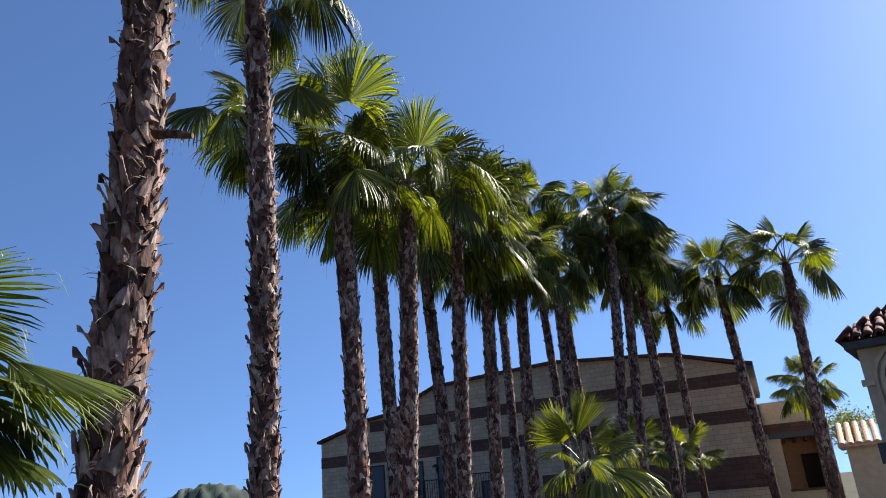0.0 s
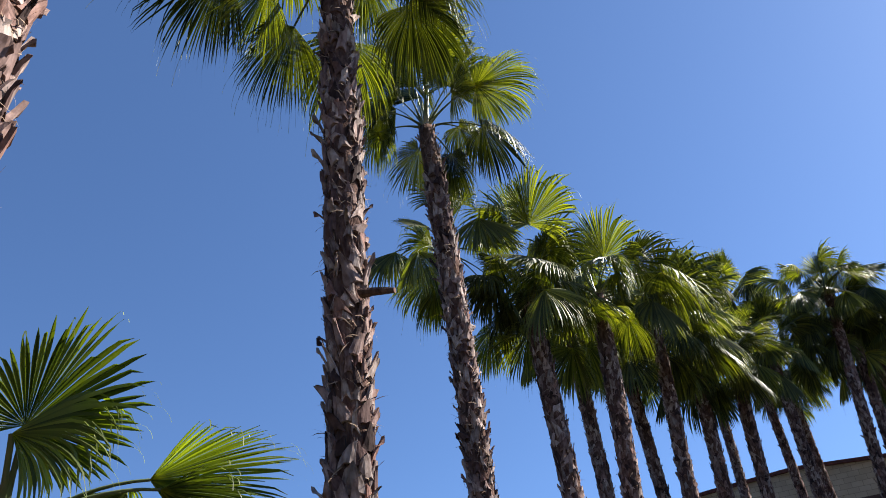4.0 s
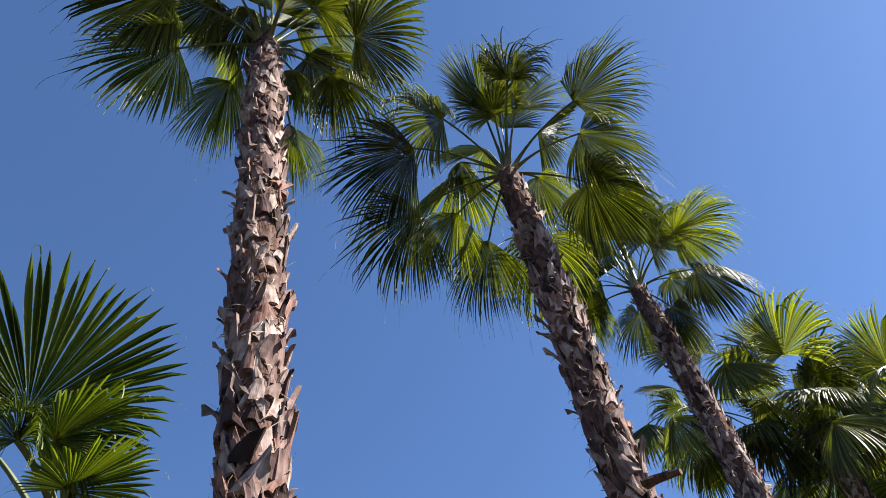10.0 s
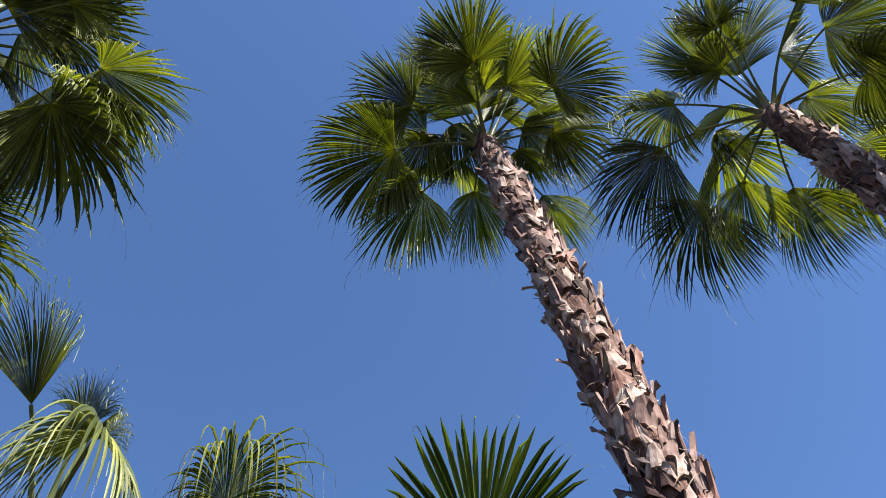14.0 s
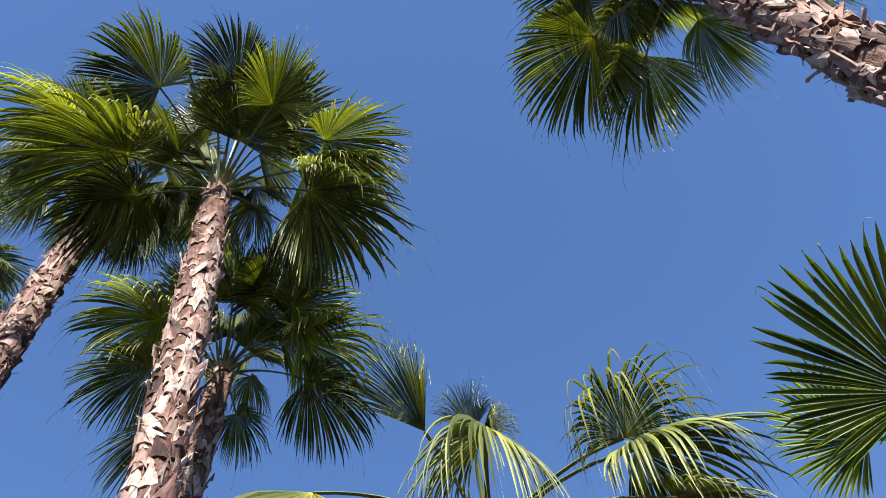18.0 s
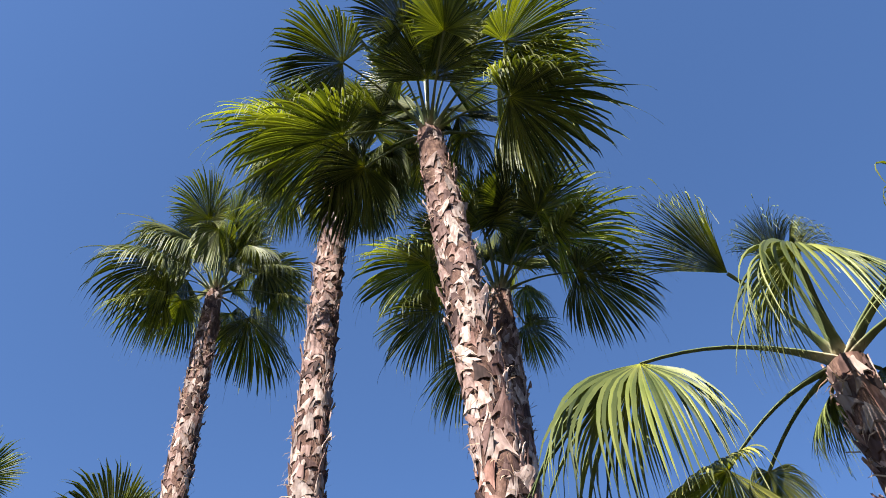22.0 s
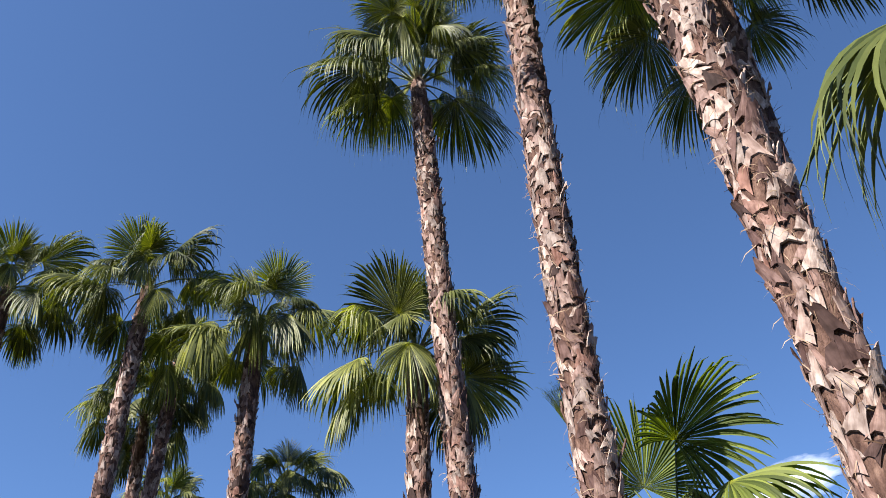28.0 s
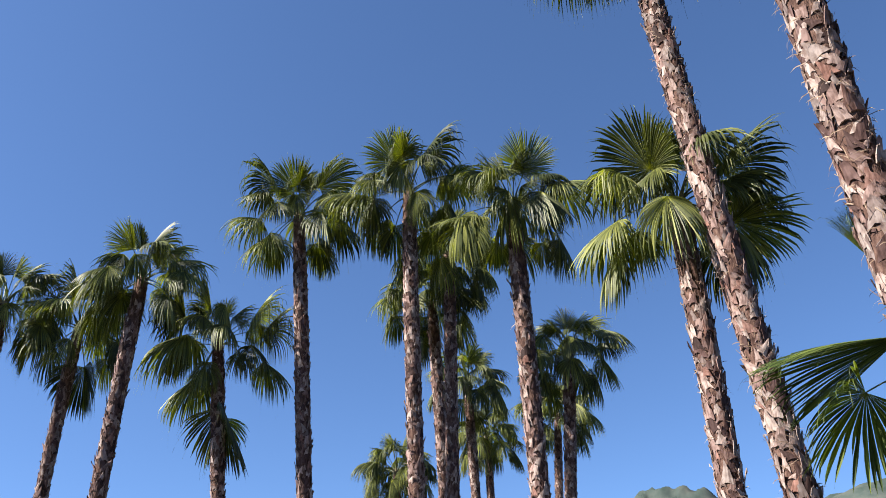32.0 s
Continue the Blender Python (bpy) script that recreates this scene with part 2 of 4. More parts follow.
# ---- block-walled hall behind the palms ----
def wall_material(name, light, dark, course=0.2, block=0.42, rough=0.9):
    m, n, l, b = material(name, rough, 0.15)
    c = n.new("ShaderNodeTexCoord")
    mp = n.new("ShaderNodeMapping")
    mp.inputs["Rotation"].default_value = (radians(90), 0, 0)
    br = n.new("ShaderNodeTexBrick")
    br.inputs["Scale"].default_value = 1.0
    br.inputs["Brick Width"].default_value, br.inputs["Row Height"].default_value, br.inputs["Mortar Size"].default_value = block, course, 0.008
    br.inputs["Color1"].default_value, br.inputs["Color2"].default_value, br.inputs["Mortar"].default_value = (*light, 1), (*dark, 1), (*(0.6 * v for v in dark), 1)
    l.new(c.outputs["Object"], mp.inputs[0])
    l.new(mp.outputs[0], br.inputs[0])
    l.new(mixed(n, l, 0.5, br.outputs["Color"], ramp(n, l, noise_node(n, l, 1.4, 7.0), [(0.3, (0.7, 0.68, 0.65)), (0.7, (1, 1, 1))]), "MULTIPLY"), b.inputs["Base Color"])
    bump(n, l, b, mixed(n, l, 0.4, br.outputs["Fac"], noise_node(n, l, 40.0, 5.0)), 0.5, -0.01)
    return m


def plain_material(name, a, c, scale=6.0, rough=0.8, spec=0.2):
    m, n, l, b = material(name, rough, spec)
    l.new(ramp(n, l, noise_node(n, l, scale, 7.0), [(0.3, a), (0.7, c)]), b.inputs["Base Color"])
    bump(n, l, b, noise_node(n, l, scale * 20, 5.0), 0.25, 0.004)
    return m


BLOCK = wall_material("tan_block", (0.54, 0.43, 0.30), (0.46, 0.36, 0.25))
BAND = wall_material("brown_block", (0.13, 0.075, 0.06), (0.10, 0.058, 0.048))
STUCCO = plain_material("cream_stucco", (0.46, 0.38, 0.27), (0.56, 0.47, 0.34))
PEACH = plain_material("peach_stucco", (0.42, 0.25, 0.16), (0.52, 0.32, 0.20))
TILE = plain_material("clay_tile", (0.07, 0.023, 0.019), (0.14, 0.05, 0.04), 9.0)
PALE_TILE = plain_material("pale_clay_tile", (0.42, 0.26, 0.18), (0.60, 0.43, 0.32), 9.0)
DARKWOOD = plain_material("dark_timber", (0.025, 0.017, 0.013), (0.055, 0.035, 0.026), 12.0, 0.6)
IRON = plain_material("black_iron", (0.008, 0.008, 0.009), (0.02, 0.02, 0.02), 20.0, 0.5, 0.4)
SLATE = plain_material("blue_grey_trim", (0.055, 0.06, 0.075), (0.09, 0.095, 0.11), 8.0)
m, n, l, b = material("window_glass", 0.12, 0.35)
GLASS = m
b.inputs["Base Color"].default_value = (0.012, 0.016, 0.02, 1)
b.inputs["Metallic"].default_value = 0.0


def prism(bm, outline, y0, y1):
    """An outline in x and z, carried from y0 to y1."""
    f = [bm.verts.new((x, y0, z)) for x, z in outline]
    g = [bm.verts.new((x, y1, z)) for x, z in outline]
    bm.faces.new(f)
    bm.faces.new(list(reversed(g)))
    for i in range(len(f)):
        j = (i + 1) % len(f)
        bm.faces.new((f[j], f[i], g[i], g[j]))
    bmesh.ops.recalc_face_normals(bm, faces=bm.faces)


def boxes(name, dims, mat, parent, label="", bevel=0.0):
    bm = bmesh.new()
    for d in dims:
        box(bm, *d)
    if bevel:
        bmesh.ops.bevel(bm, geom=bm.edges[:], offset=bevel, segments=1, affect="EDGES")
    return part(name, bm, mat, parent, label)


def hall():
    """Local x runs along the front from its far end, y goes in, z is up."""
    root = tagged(new("hall_building"), "long tan block building with brown bands and low gable", "building")
    turn = math.atan2(-0.4157, 0.9095)
    root.matrix_world = Matrix.Translation((-5.99, 37.4, 0)) @ Matrix.Rotation(turn, 4, "Z")
    profile = [(0, 5.02), (2.95, 5.86), (4.05, 5.98), (6.6, 6.98), (9.0, 7.12), (12.7, 7.27), (17.7, 6.84), (20.65, 5.98)]
    bm = bmesh.new()
    prism(bm, [(0, -0.2)] + profile + [(20.65, -0.2)], 0.0, 12.0)
    part("wall", bm, BLOCK, root)
    for (x0, z0), (x1, z1) in zip(profile, profile[1:]):
        bm = bmesh.new()
        prism(bm, [(x0 - 0.12 * (x0 == 0), z0), (x1 + 0.3 * (x1 > 20), z1), (x1 + 0.3 * (x1 > 20), z1 + 0.13), (x0 - 0.12 * (x0 == 0), z0 + 0.13)], -0.22, 12.2)
        part("roof", bm, TILE, root)
    for z0, z1, x0, x1 in ((5.29, 5.80, 2.9, 20.654), (3.81, 4.33, -0.004, 20.654), (1.30, 2.49, 11.5, 20.654)):
        boxes("band", [(x0, -0.03, z0, x1, 0.0, z1)], BAND, root)
        boxes("band", [(20.65, -0.03, z0, 20.68, 11.9, z1)], BAND, root)
    boxes("roof_edge", [(20.66, -0.25, 5.84, 20.92, 12.2, 5.97)], SLATE, root)
    for x0, x1, z0, z1 in ((2.84, 3.55, 1.9, 3.62), (5.42, 5.66, 1.6, 3.6), (6.5, 7.0, 1.0, 3.70), (8.66, 9.1, 1.5, 2.45), (14.15, 15.1, 3.0, 3.76)):
        w = boxes("window", [(x0 - 0.06, -0.05, z0 - 0.06, x0, 0.02, z1 + 0.06), (x1, -0.05, z0 - 0.06, x1 + 0.06, 0.02, z1 + 0.06), (x0, -0.05, z1, x1, 0.02, z1 + 0.06), (x0, -0.07, z0 - 0.06, x1, 0.02, z0)], DARKWOOD, root, "dark framed window")
        boxes("pane", [(x0, -0.02, z0, x1, -0.006, z1)], GLASS, w)
    for x0, x1, z0, z1 in ((5.55, 7.25, 1.75, 2.75), (8.35, 9.3, 1.75, 2.85)):
        r = boxes("railing", [(x0, -0.66, z1 - 0.05, x1, -0.60, z1)], IRON, root, "black iron balcony railing")
        boxes("bottom_rail", [(x0, -0.66, z0, x1, -0.60, z0 + 0.05)], IRON, r)
        boxes("balcony_floor", [(x0 - 0.05, -0.7, z0 - 0.2, x1 + 0.05, 0.0, z0 - 0.02)], BAND, root)
        for i in range(int((x1 - x0) / 0.12) + 1):
            boxes("bar", [(x0 + 0.12 * i, -0.64, z0 + 0.05, x0 + 0.12 * i + 0.02, -0.62, z1 - 0.05)], IRON, r)
        for y in (-0.4, -0.2):
            boxes("bar", [(x0, y, z0 - 0.02, x0 + 0.02, y + 0.02, z1)], IRON, r)
    # awning over the far window
    bm = bmesh.new()
    prism(bm, [(14.0, 3.95), (15.25, 3.95), (15.25, 4.05), (14.0, 4.05)], -0.55, 0.0)
    part("awning", bm, SLATE, root, "dark window awning")
    # wing with the porch
    boxes("wing_wall", [(20.68, 3.5, -0.2, 21.33, 9.0, 4.75), (21.33, 3.5, 3.60, 22.95, 9.0, 4.75), (22.8, 3.5, -0.2, 23.3, 9.0, 4.75), (21.33, 5.6, -0.2, 22.8, 9.0, 3.6), (21.33, 3.5, -0.2, 22.8, 5.6, 1.03)], STUCCO, root, "tan stucco wing")
    boxes("lintel", [(20.9, 3.38, 3.18, 23.1, 3.62, 3.42)], SLATE, root, "blue grey lintel")
    boxes("band", [(20.69, 3.44, 3.42, 23.3, 3.5, 3.80)], BAND, root)
    boxes("porch_wall", [(21.33, 3.8, 1.04, 21.36, 5.58, 3.17), (21.36, 5.52, 1.04, 22.79, 5.58, 3.17)], PEACH, root, "peach stucco porch wall")
    boxes("porch_door", [(22.05, 5.44, 1.04, 22.75, 5.52, 2.5)], DARKWOOD, root, "dark door in the porch")
    boxes("porch_window", [(21.365, 4.2, 1.6, 21.39, 4.6, 2.7), (21.365, 4.9, 1.6, 21.39, 5.25, 2.6)], DARKWOOD, root)
    boxes("pillar", [(22.8, 3.42, 1.7, 23.2, 3.5, 3.18)], STUCCO, root)
    boxes("pillar_base", [(22.74, 3.40, -0.2, 23.26, 3.5, 1.7)], BAND, root)
    boxes("sill", [(21.3, 3.40, 0.98, 22.85, 3.52, 1.08)], BAND, root)
    boxes("drainpipe", [(20.70, 3.36, 0.0, 20.80, 3.46, 4.7)], SLATE, root)
    for i in range(3):
        boxes("rafter", [(21.4 + 0.45 * i, 3.65, 3.02, 21.52 + 0.45 * i, 5.5, 3.16)], TILE, root)
    return root


hall()


def lantern():
    root = tagged(new("wall_lantern"), "small black iron lantern on the block wall", "lantern")
    root.matrix_world = Matrix.Translation((-5.99, 37.4, 0)) @ Matrix.Rotation(math.atan2(-0.4157, 0.9095), 4, "Z") @ Matrix.Translation((6.35, -0.004, 3.05))
    boxes("bracket", [(-0.03, -0.16, 0.28, 0.03, 0.0, 0.32), (-0.05, -0.02, 0.1, 0.05, 0.0, 0.4)], IRON, root)
    bm = bmesh.new()
    bmesh.ops.create_cone(bm, segments=6, radius1=0.07, radius2=0.11, depth=0.26, cap_ends=True, matrix=Matrix.Translation((0, -0.16, 0.12)))
    part("lamp_glass", bm, STUCCO, root, "frosted lamp glass")
    bm = bmesh.new()
    bmesh.ops.create_cone(bm, segments=6, radius1=0.13, radius2=0.01, depth=0.12, cap_ends=True, matrix=Matrix.Translation((0, -0.16, 0.32)))
    part("cap", bm, IRON, root)


lantern()


# ---- tower with tiled roof ----
def arc(cx, cz, r, n=20):
    return [(cx + r * math.cos(math.pi - math.pi * i / n), cz + r * math.sin(math.pi - math.pi * i / n)) for i in range(n + 1)]


def tower():
    root = tagged(new("tower_building"), "cream stucco tower with arched window and red tile roof", "building")
    root.matrix_world = Matrix.Translation((8.32, 13.80, 0)) @ Matrix.Rotation(math.atan2(-0.60, 0.80), 4, "Z")
    W, cx = 1.9, 0.95
    # front wall with the arched opening
    bm = bmesh.new()
    opening = [(cx - 0.43, 2.12)] + arc(cx, 3.27, 0.43) + [(cx + 0.43, 2.12)]
    outer = [(0.06, -0.2), (0.06, 3.84), (W, 3.84), (W, -0.2)]
    prism(bm, [(0.06, -0.2), (0.06, 3.84), (cx, 3.84), (cx, 3.70)] + list(reversed(arc(cx, 3.27, 0.43)[:11])) + [(cx - 0.43, 2.12), (cx, 2.12), (cx, -0.2)], 0.05, 0.35)
    prism(bm, [(cx, 3.70), (cx, 3.84), (W, 3.84), (W, -0.2), (cx, -0.2), (cx, 2.12), (cx + 0.43, 2.12)] + list(reversed(arc(cx, 3.27, 0.43)[10:])), 0.05, 0.35)
    part("wall", bm, STUCCO, root)
    boxes("side_wall", [(0.06, 0.35, -0.2, 0.36, 4.0, 3.84), (W - 0.3, 0.35, -0.2, W, 4.0, 3.84), (0.36, 3.7, -0.2, W - 0.3, 4.0, 3.84)], STUCCO, root)
    # three stepped arch mouldings
    for r, y in ((0.74, 0.0), (0.61, -0.05), (0.50, -0.09)):
        bm = bmesh.new()
        o, inn = arc(cx, 3.2, r), arc(cx, 3.2, r - 0.075)
        for s in range(20):
            q = [o[s], o[s + 1], inn[s + 1], inn[s]]
            prism(bm, q, y, 0.06)
        prism(bm, [(cx - r, 2.1), (cx - r, 3.2), (cx - r + 0.075, 3.2), (cx - r + 0.075, 2.1)], y, 0.06)
        prism(bm, [(cx + r - 0.075, 2.1), (cx + r - 0.075, 3.2), (cx + r, 3.2), (cx + r, 2.1)], y, 0.06)
        part("arch_moulding", bm, STUCCO, root)
    win = boxes("window", [(cx - 0.02, 0.16, 2.12, cx + 0.02, 0.2, 3.68), (cx - 0.42, 0.16, 3.22, cx + 0.42, 0.2, 3.27)], STUCCO, root, "arched window with white bars")
    bm = bmesh.new()
    prism(bm, opening, 0.21, 0.23)
    part("pane", bm, GLASS, win)
    boxes("capital", [(0.0, -0.06, 3.12, 0.22, 0.05, 3.24)], STUCCO, root)
    boxes("ledge", [(-0.02, -0.08, 1.68, W + 0.05, 0.06, 2.06)], SLATE, root, "blue grey ledge band")
    boxes("base_block", [(0.02, -0.04, -0.2, W, 0.05, 1.66)], STUCCO, root)
    boxes("eave", [(-0.12, -0.25, 3.84, W + 0.3, 4.2, 3.98)], SLATE, root, "dark eave board")
    # hipped roof and its barrel tiles
    apex = (1.35, 2.0, 5.15)
    c = [(-0.14, -0.27, 4.0), (W + 0.32, -0.27, 4.0), (W + 0.32, 4.22, 4.0), (-0.14, 4.22, 4.0)]
    bm = bmesh.new()
    vs = [bm.verts.new(p) for p in c] + [bm.verts.new(apex)]
    for i in range(4):
        bm.faces.new((vs[i], vs[(i + 1) % 4], vs[4]))
    bm.faces.new(list(reversed(vs[:4])))
    roof = part("roof", bm, TILE, root)
    tv, tf = [], []
    for j in range(2):
        y = j * 0.40
        for i in range(7):
            a = math.pi * i / 6
            tv.append((0.085 * (1 - 0.12 * j) * math.cos(a), y, 0.075 * math.sin(a)))
    for i in range(6):
        tf.append((i, i + 1, i + 8, i + 7))
    for j in range(2):
        for i in range(7):
            x, y, z = tv[j * 7 + i]
            tv.append((x * 0.8, y, z * 0.8 - 0.004))
    for i in range(6):
        tf.append((14 + i, 21 + i, 22 + i, 15 + i))
        tf.append((i, 14 + i, 15 + i, i + 1))
        tf.append((7 + i, 8 + i, 22 + i, 21 + i))
    tile = mesh_of("roof_tile", tv, tf, TILE)
    rng = np.random.default_rng(5)
    A = Vector(apex)
    for p, q in ((c[0], c[1]), (c[3], c[0])):
        p, q = Vector(p), Vector(q)
        along = (q - p).normalized()
        foot = p + along * (A - p).dot(along)
        up = (A - foot)
        slope = up.length
        up.normalize()
        nrm = along.cross(up)
        width = (q - p).length
        rows = int(slope / 0.33)
        for r in range(rows):
            s = r * 0.33 / slope
            x0, x1 = (A - p).dot(along) * s, width - (width - (A - p).dot(along)) * s
            k = int((x1 - x0) / 0.19)
            for i in range(k):
                o = p + along * (x0 + (i + 0.5) * (x1 - x0) / k) + up * (r * 0.33 - 0.05) + nrm * (0.03 + rng.uniform(0, 0.012))
                ob = child("roof_tile", tile, roof)
                ob.matrix_basis = Matrix.Translation(o) @ Matrix((along, up, nrm)).transposed().to_4x4() @ Matrix.Rotation(rng.normal(0, 0.03) + 0.02, 4, "X")
    return root


tower()


def low_house():
    """The lower roof between the wing and the tower."""
    root = tagged(new("tiled_annex"), "low stucco annex with pale clay tile roof", "building")
    root.matrix_world = Matrix.Translation((12.0, 22.0, 0)) @ Matrix.Rotation(math.atan2(-0.5, 0.866), 4, "Z")
    boxes("wall", [(0.2, 0.3, -0.2, 6.0, 4.0, 2.3)], STUCCO, root)
    roof = boxes("roof", [(0.0, 0.0, 2.3, 6.2, 4.2, 2.4)], PALE_TILE, root)
    for i in range(26):
        bm = bmesh.new()
        bmesh.ops.create_cone(bm, segments=10, radius1=0.10, radius2=0.09, depth=1.6, cap_ends=True, matrix=Matrix.Translation((0.12 + 0.235 * i, 0.72, 2.68)) @ Matrix.Rotation(radians(-65), 4, "X"))
        part("roof_tile", bm, PALE_TILE, roof)
    return root


low_house()


def leafy_tree(place, crown_z, size):
    """A rounded tree far behind the annex: tapered trunk, a few limbs and a crown of many small leaves."""
    rng = np.random.default_rng(77)
    root = tagged(new("tree"), "small leafy green tree behind the tiled annex", "tree")
    root.location = (*place, 0)
    bm = bmesh.new()
    bmesh.ops.create_cone(bm, segments=10, radius1=0.16, radius2=0.07, depth=crown_z, cap_ends=True, matrix=Matrix.Translation((0, 0, crown_z / 2)))
    part("trunk", bm, FIBRE, root)
    for k in range(6):
        a = k * 2.4
        bm = bmesh.new()
        bmesh.ops.create_cone(bm, segments=6, radius1=0.06, radius2=0.02, depth=size, cap_ends=True,
                              matrix=Matrix.Rotation(a, 4, "Z") @ Matrix.Translation((size * 0.32, 0, crown_z - 0.1)) @ Matrix.Rotation(0.75, 4, "Y"))
        part("limb", bm, FIBRE, root)
    verts, faces = [], []
    for c in range(40):
        d = rng.normal(0, 1, 3)
        d /= np.linalg.norm(d)
        o = np.array([0, 0, crown_z + 0.3]) + d * np.array([size, size, size * 0.7]) * rng.uniform(0.45, 1.0)
        for _ in range(60):
            p = o + rng.normal(0, 0.16 * size, 3)
            u, w = rng.normal(0, 1, 3), rng.normal(0, 1, 3)
            u, w = u / np.linalg.norm(u) * 0.085, w / np.linalg.norm(w) * 0.045
            k = len(verts)
            verts += [tuple(p - u), tuple(p + w), tuple(p + u), tuple(p - w)]
            faces.append((k, k + 1, k + 2, k + 3))
    child("crown", mesh_of("crown", verts, faces, LEAF, [0.5] * len(verts), smooth=False), root)


leafy_tree((22.26, 39.11), 3.48, 1.5)


# ---- palms: fronds ----
DOWN = np.array([0.0, 0.0, -1.0])


def unit_of(v):
    return v / (np.linalg.norm(v, axis=-1, keepdims=True) + 1e-9)


def heading(az, el):
    return np.array([math.cos(radians(el)) * math.cos(radians(az)), math.cos(radians(el)) * math.sin(radians(az)), math.sin(radians(el))])


def stalk(end, name="petiole", wide=1.0):
    """A grooved leaf stalk that rises out of the heart of the crown and arches over to end."""
    L, flat = np.linalg.norm(end), math.hypot(end[0], end[1])
    knee = 0.45 * end + np.array([0, 0, 0.20 * flat + 0.03 * L])
    steps = 9
    side = unit_of(np.array([-end[1], end[0], 0.0]) if flat > 0.05 else np.array([0.0, 1.0, 0.0]))
    verts, faces = [], []
    for i in range(steps + 1):
        t = i / steps
        q = 2 * t * (1 - t) * knee + t * t * end
        d = unit_of(2 * (1 - t) * knee + 2 * t * (end - knee))
        up = np.cross(d, side)
        w, h = wide * (0.042 * (1 - t) ** 5 + 0.0125), wide * (0.012 * (1 - t) ** 2 + 0.007)
        for sx, sy in ((-1, 0.6), (0, -0.2), (1, 0.6), (0.7, -0.5), (0, -1.1), (-0.7, -0.5)):
            verts.append(q + side * w * sx - up * h * sy)
    for i in range(steps):
        for j in range(6):
            a, c = i * 6 + j, i * 6 + (j + 1) % 6
            faces.append((a, c, c + 6, a + 6))
    return mesh_of(name, verts, faces, PETIOLE, [i / steps for i in range(steps + 1) for _ in range(6)])


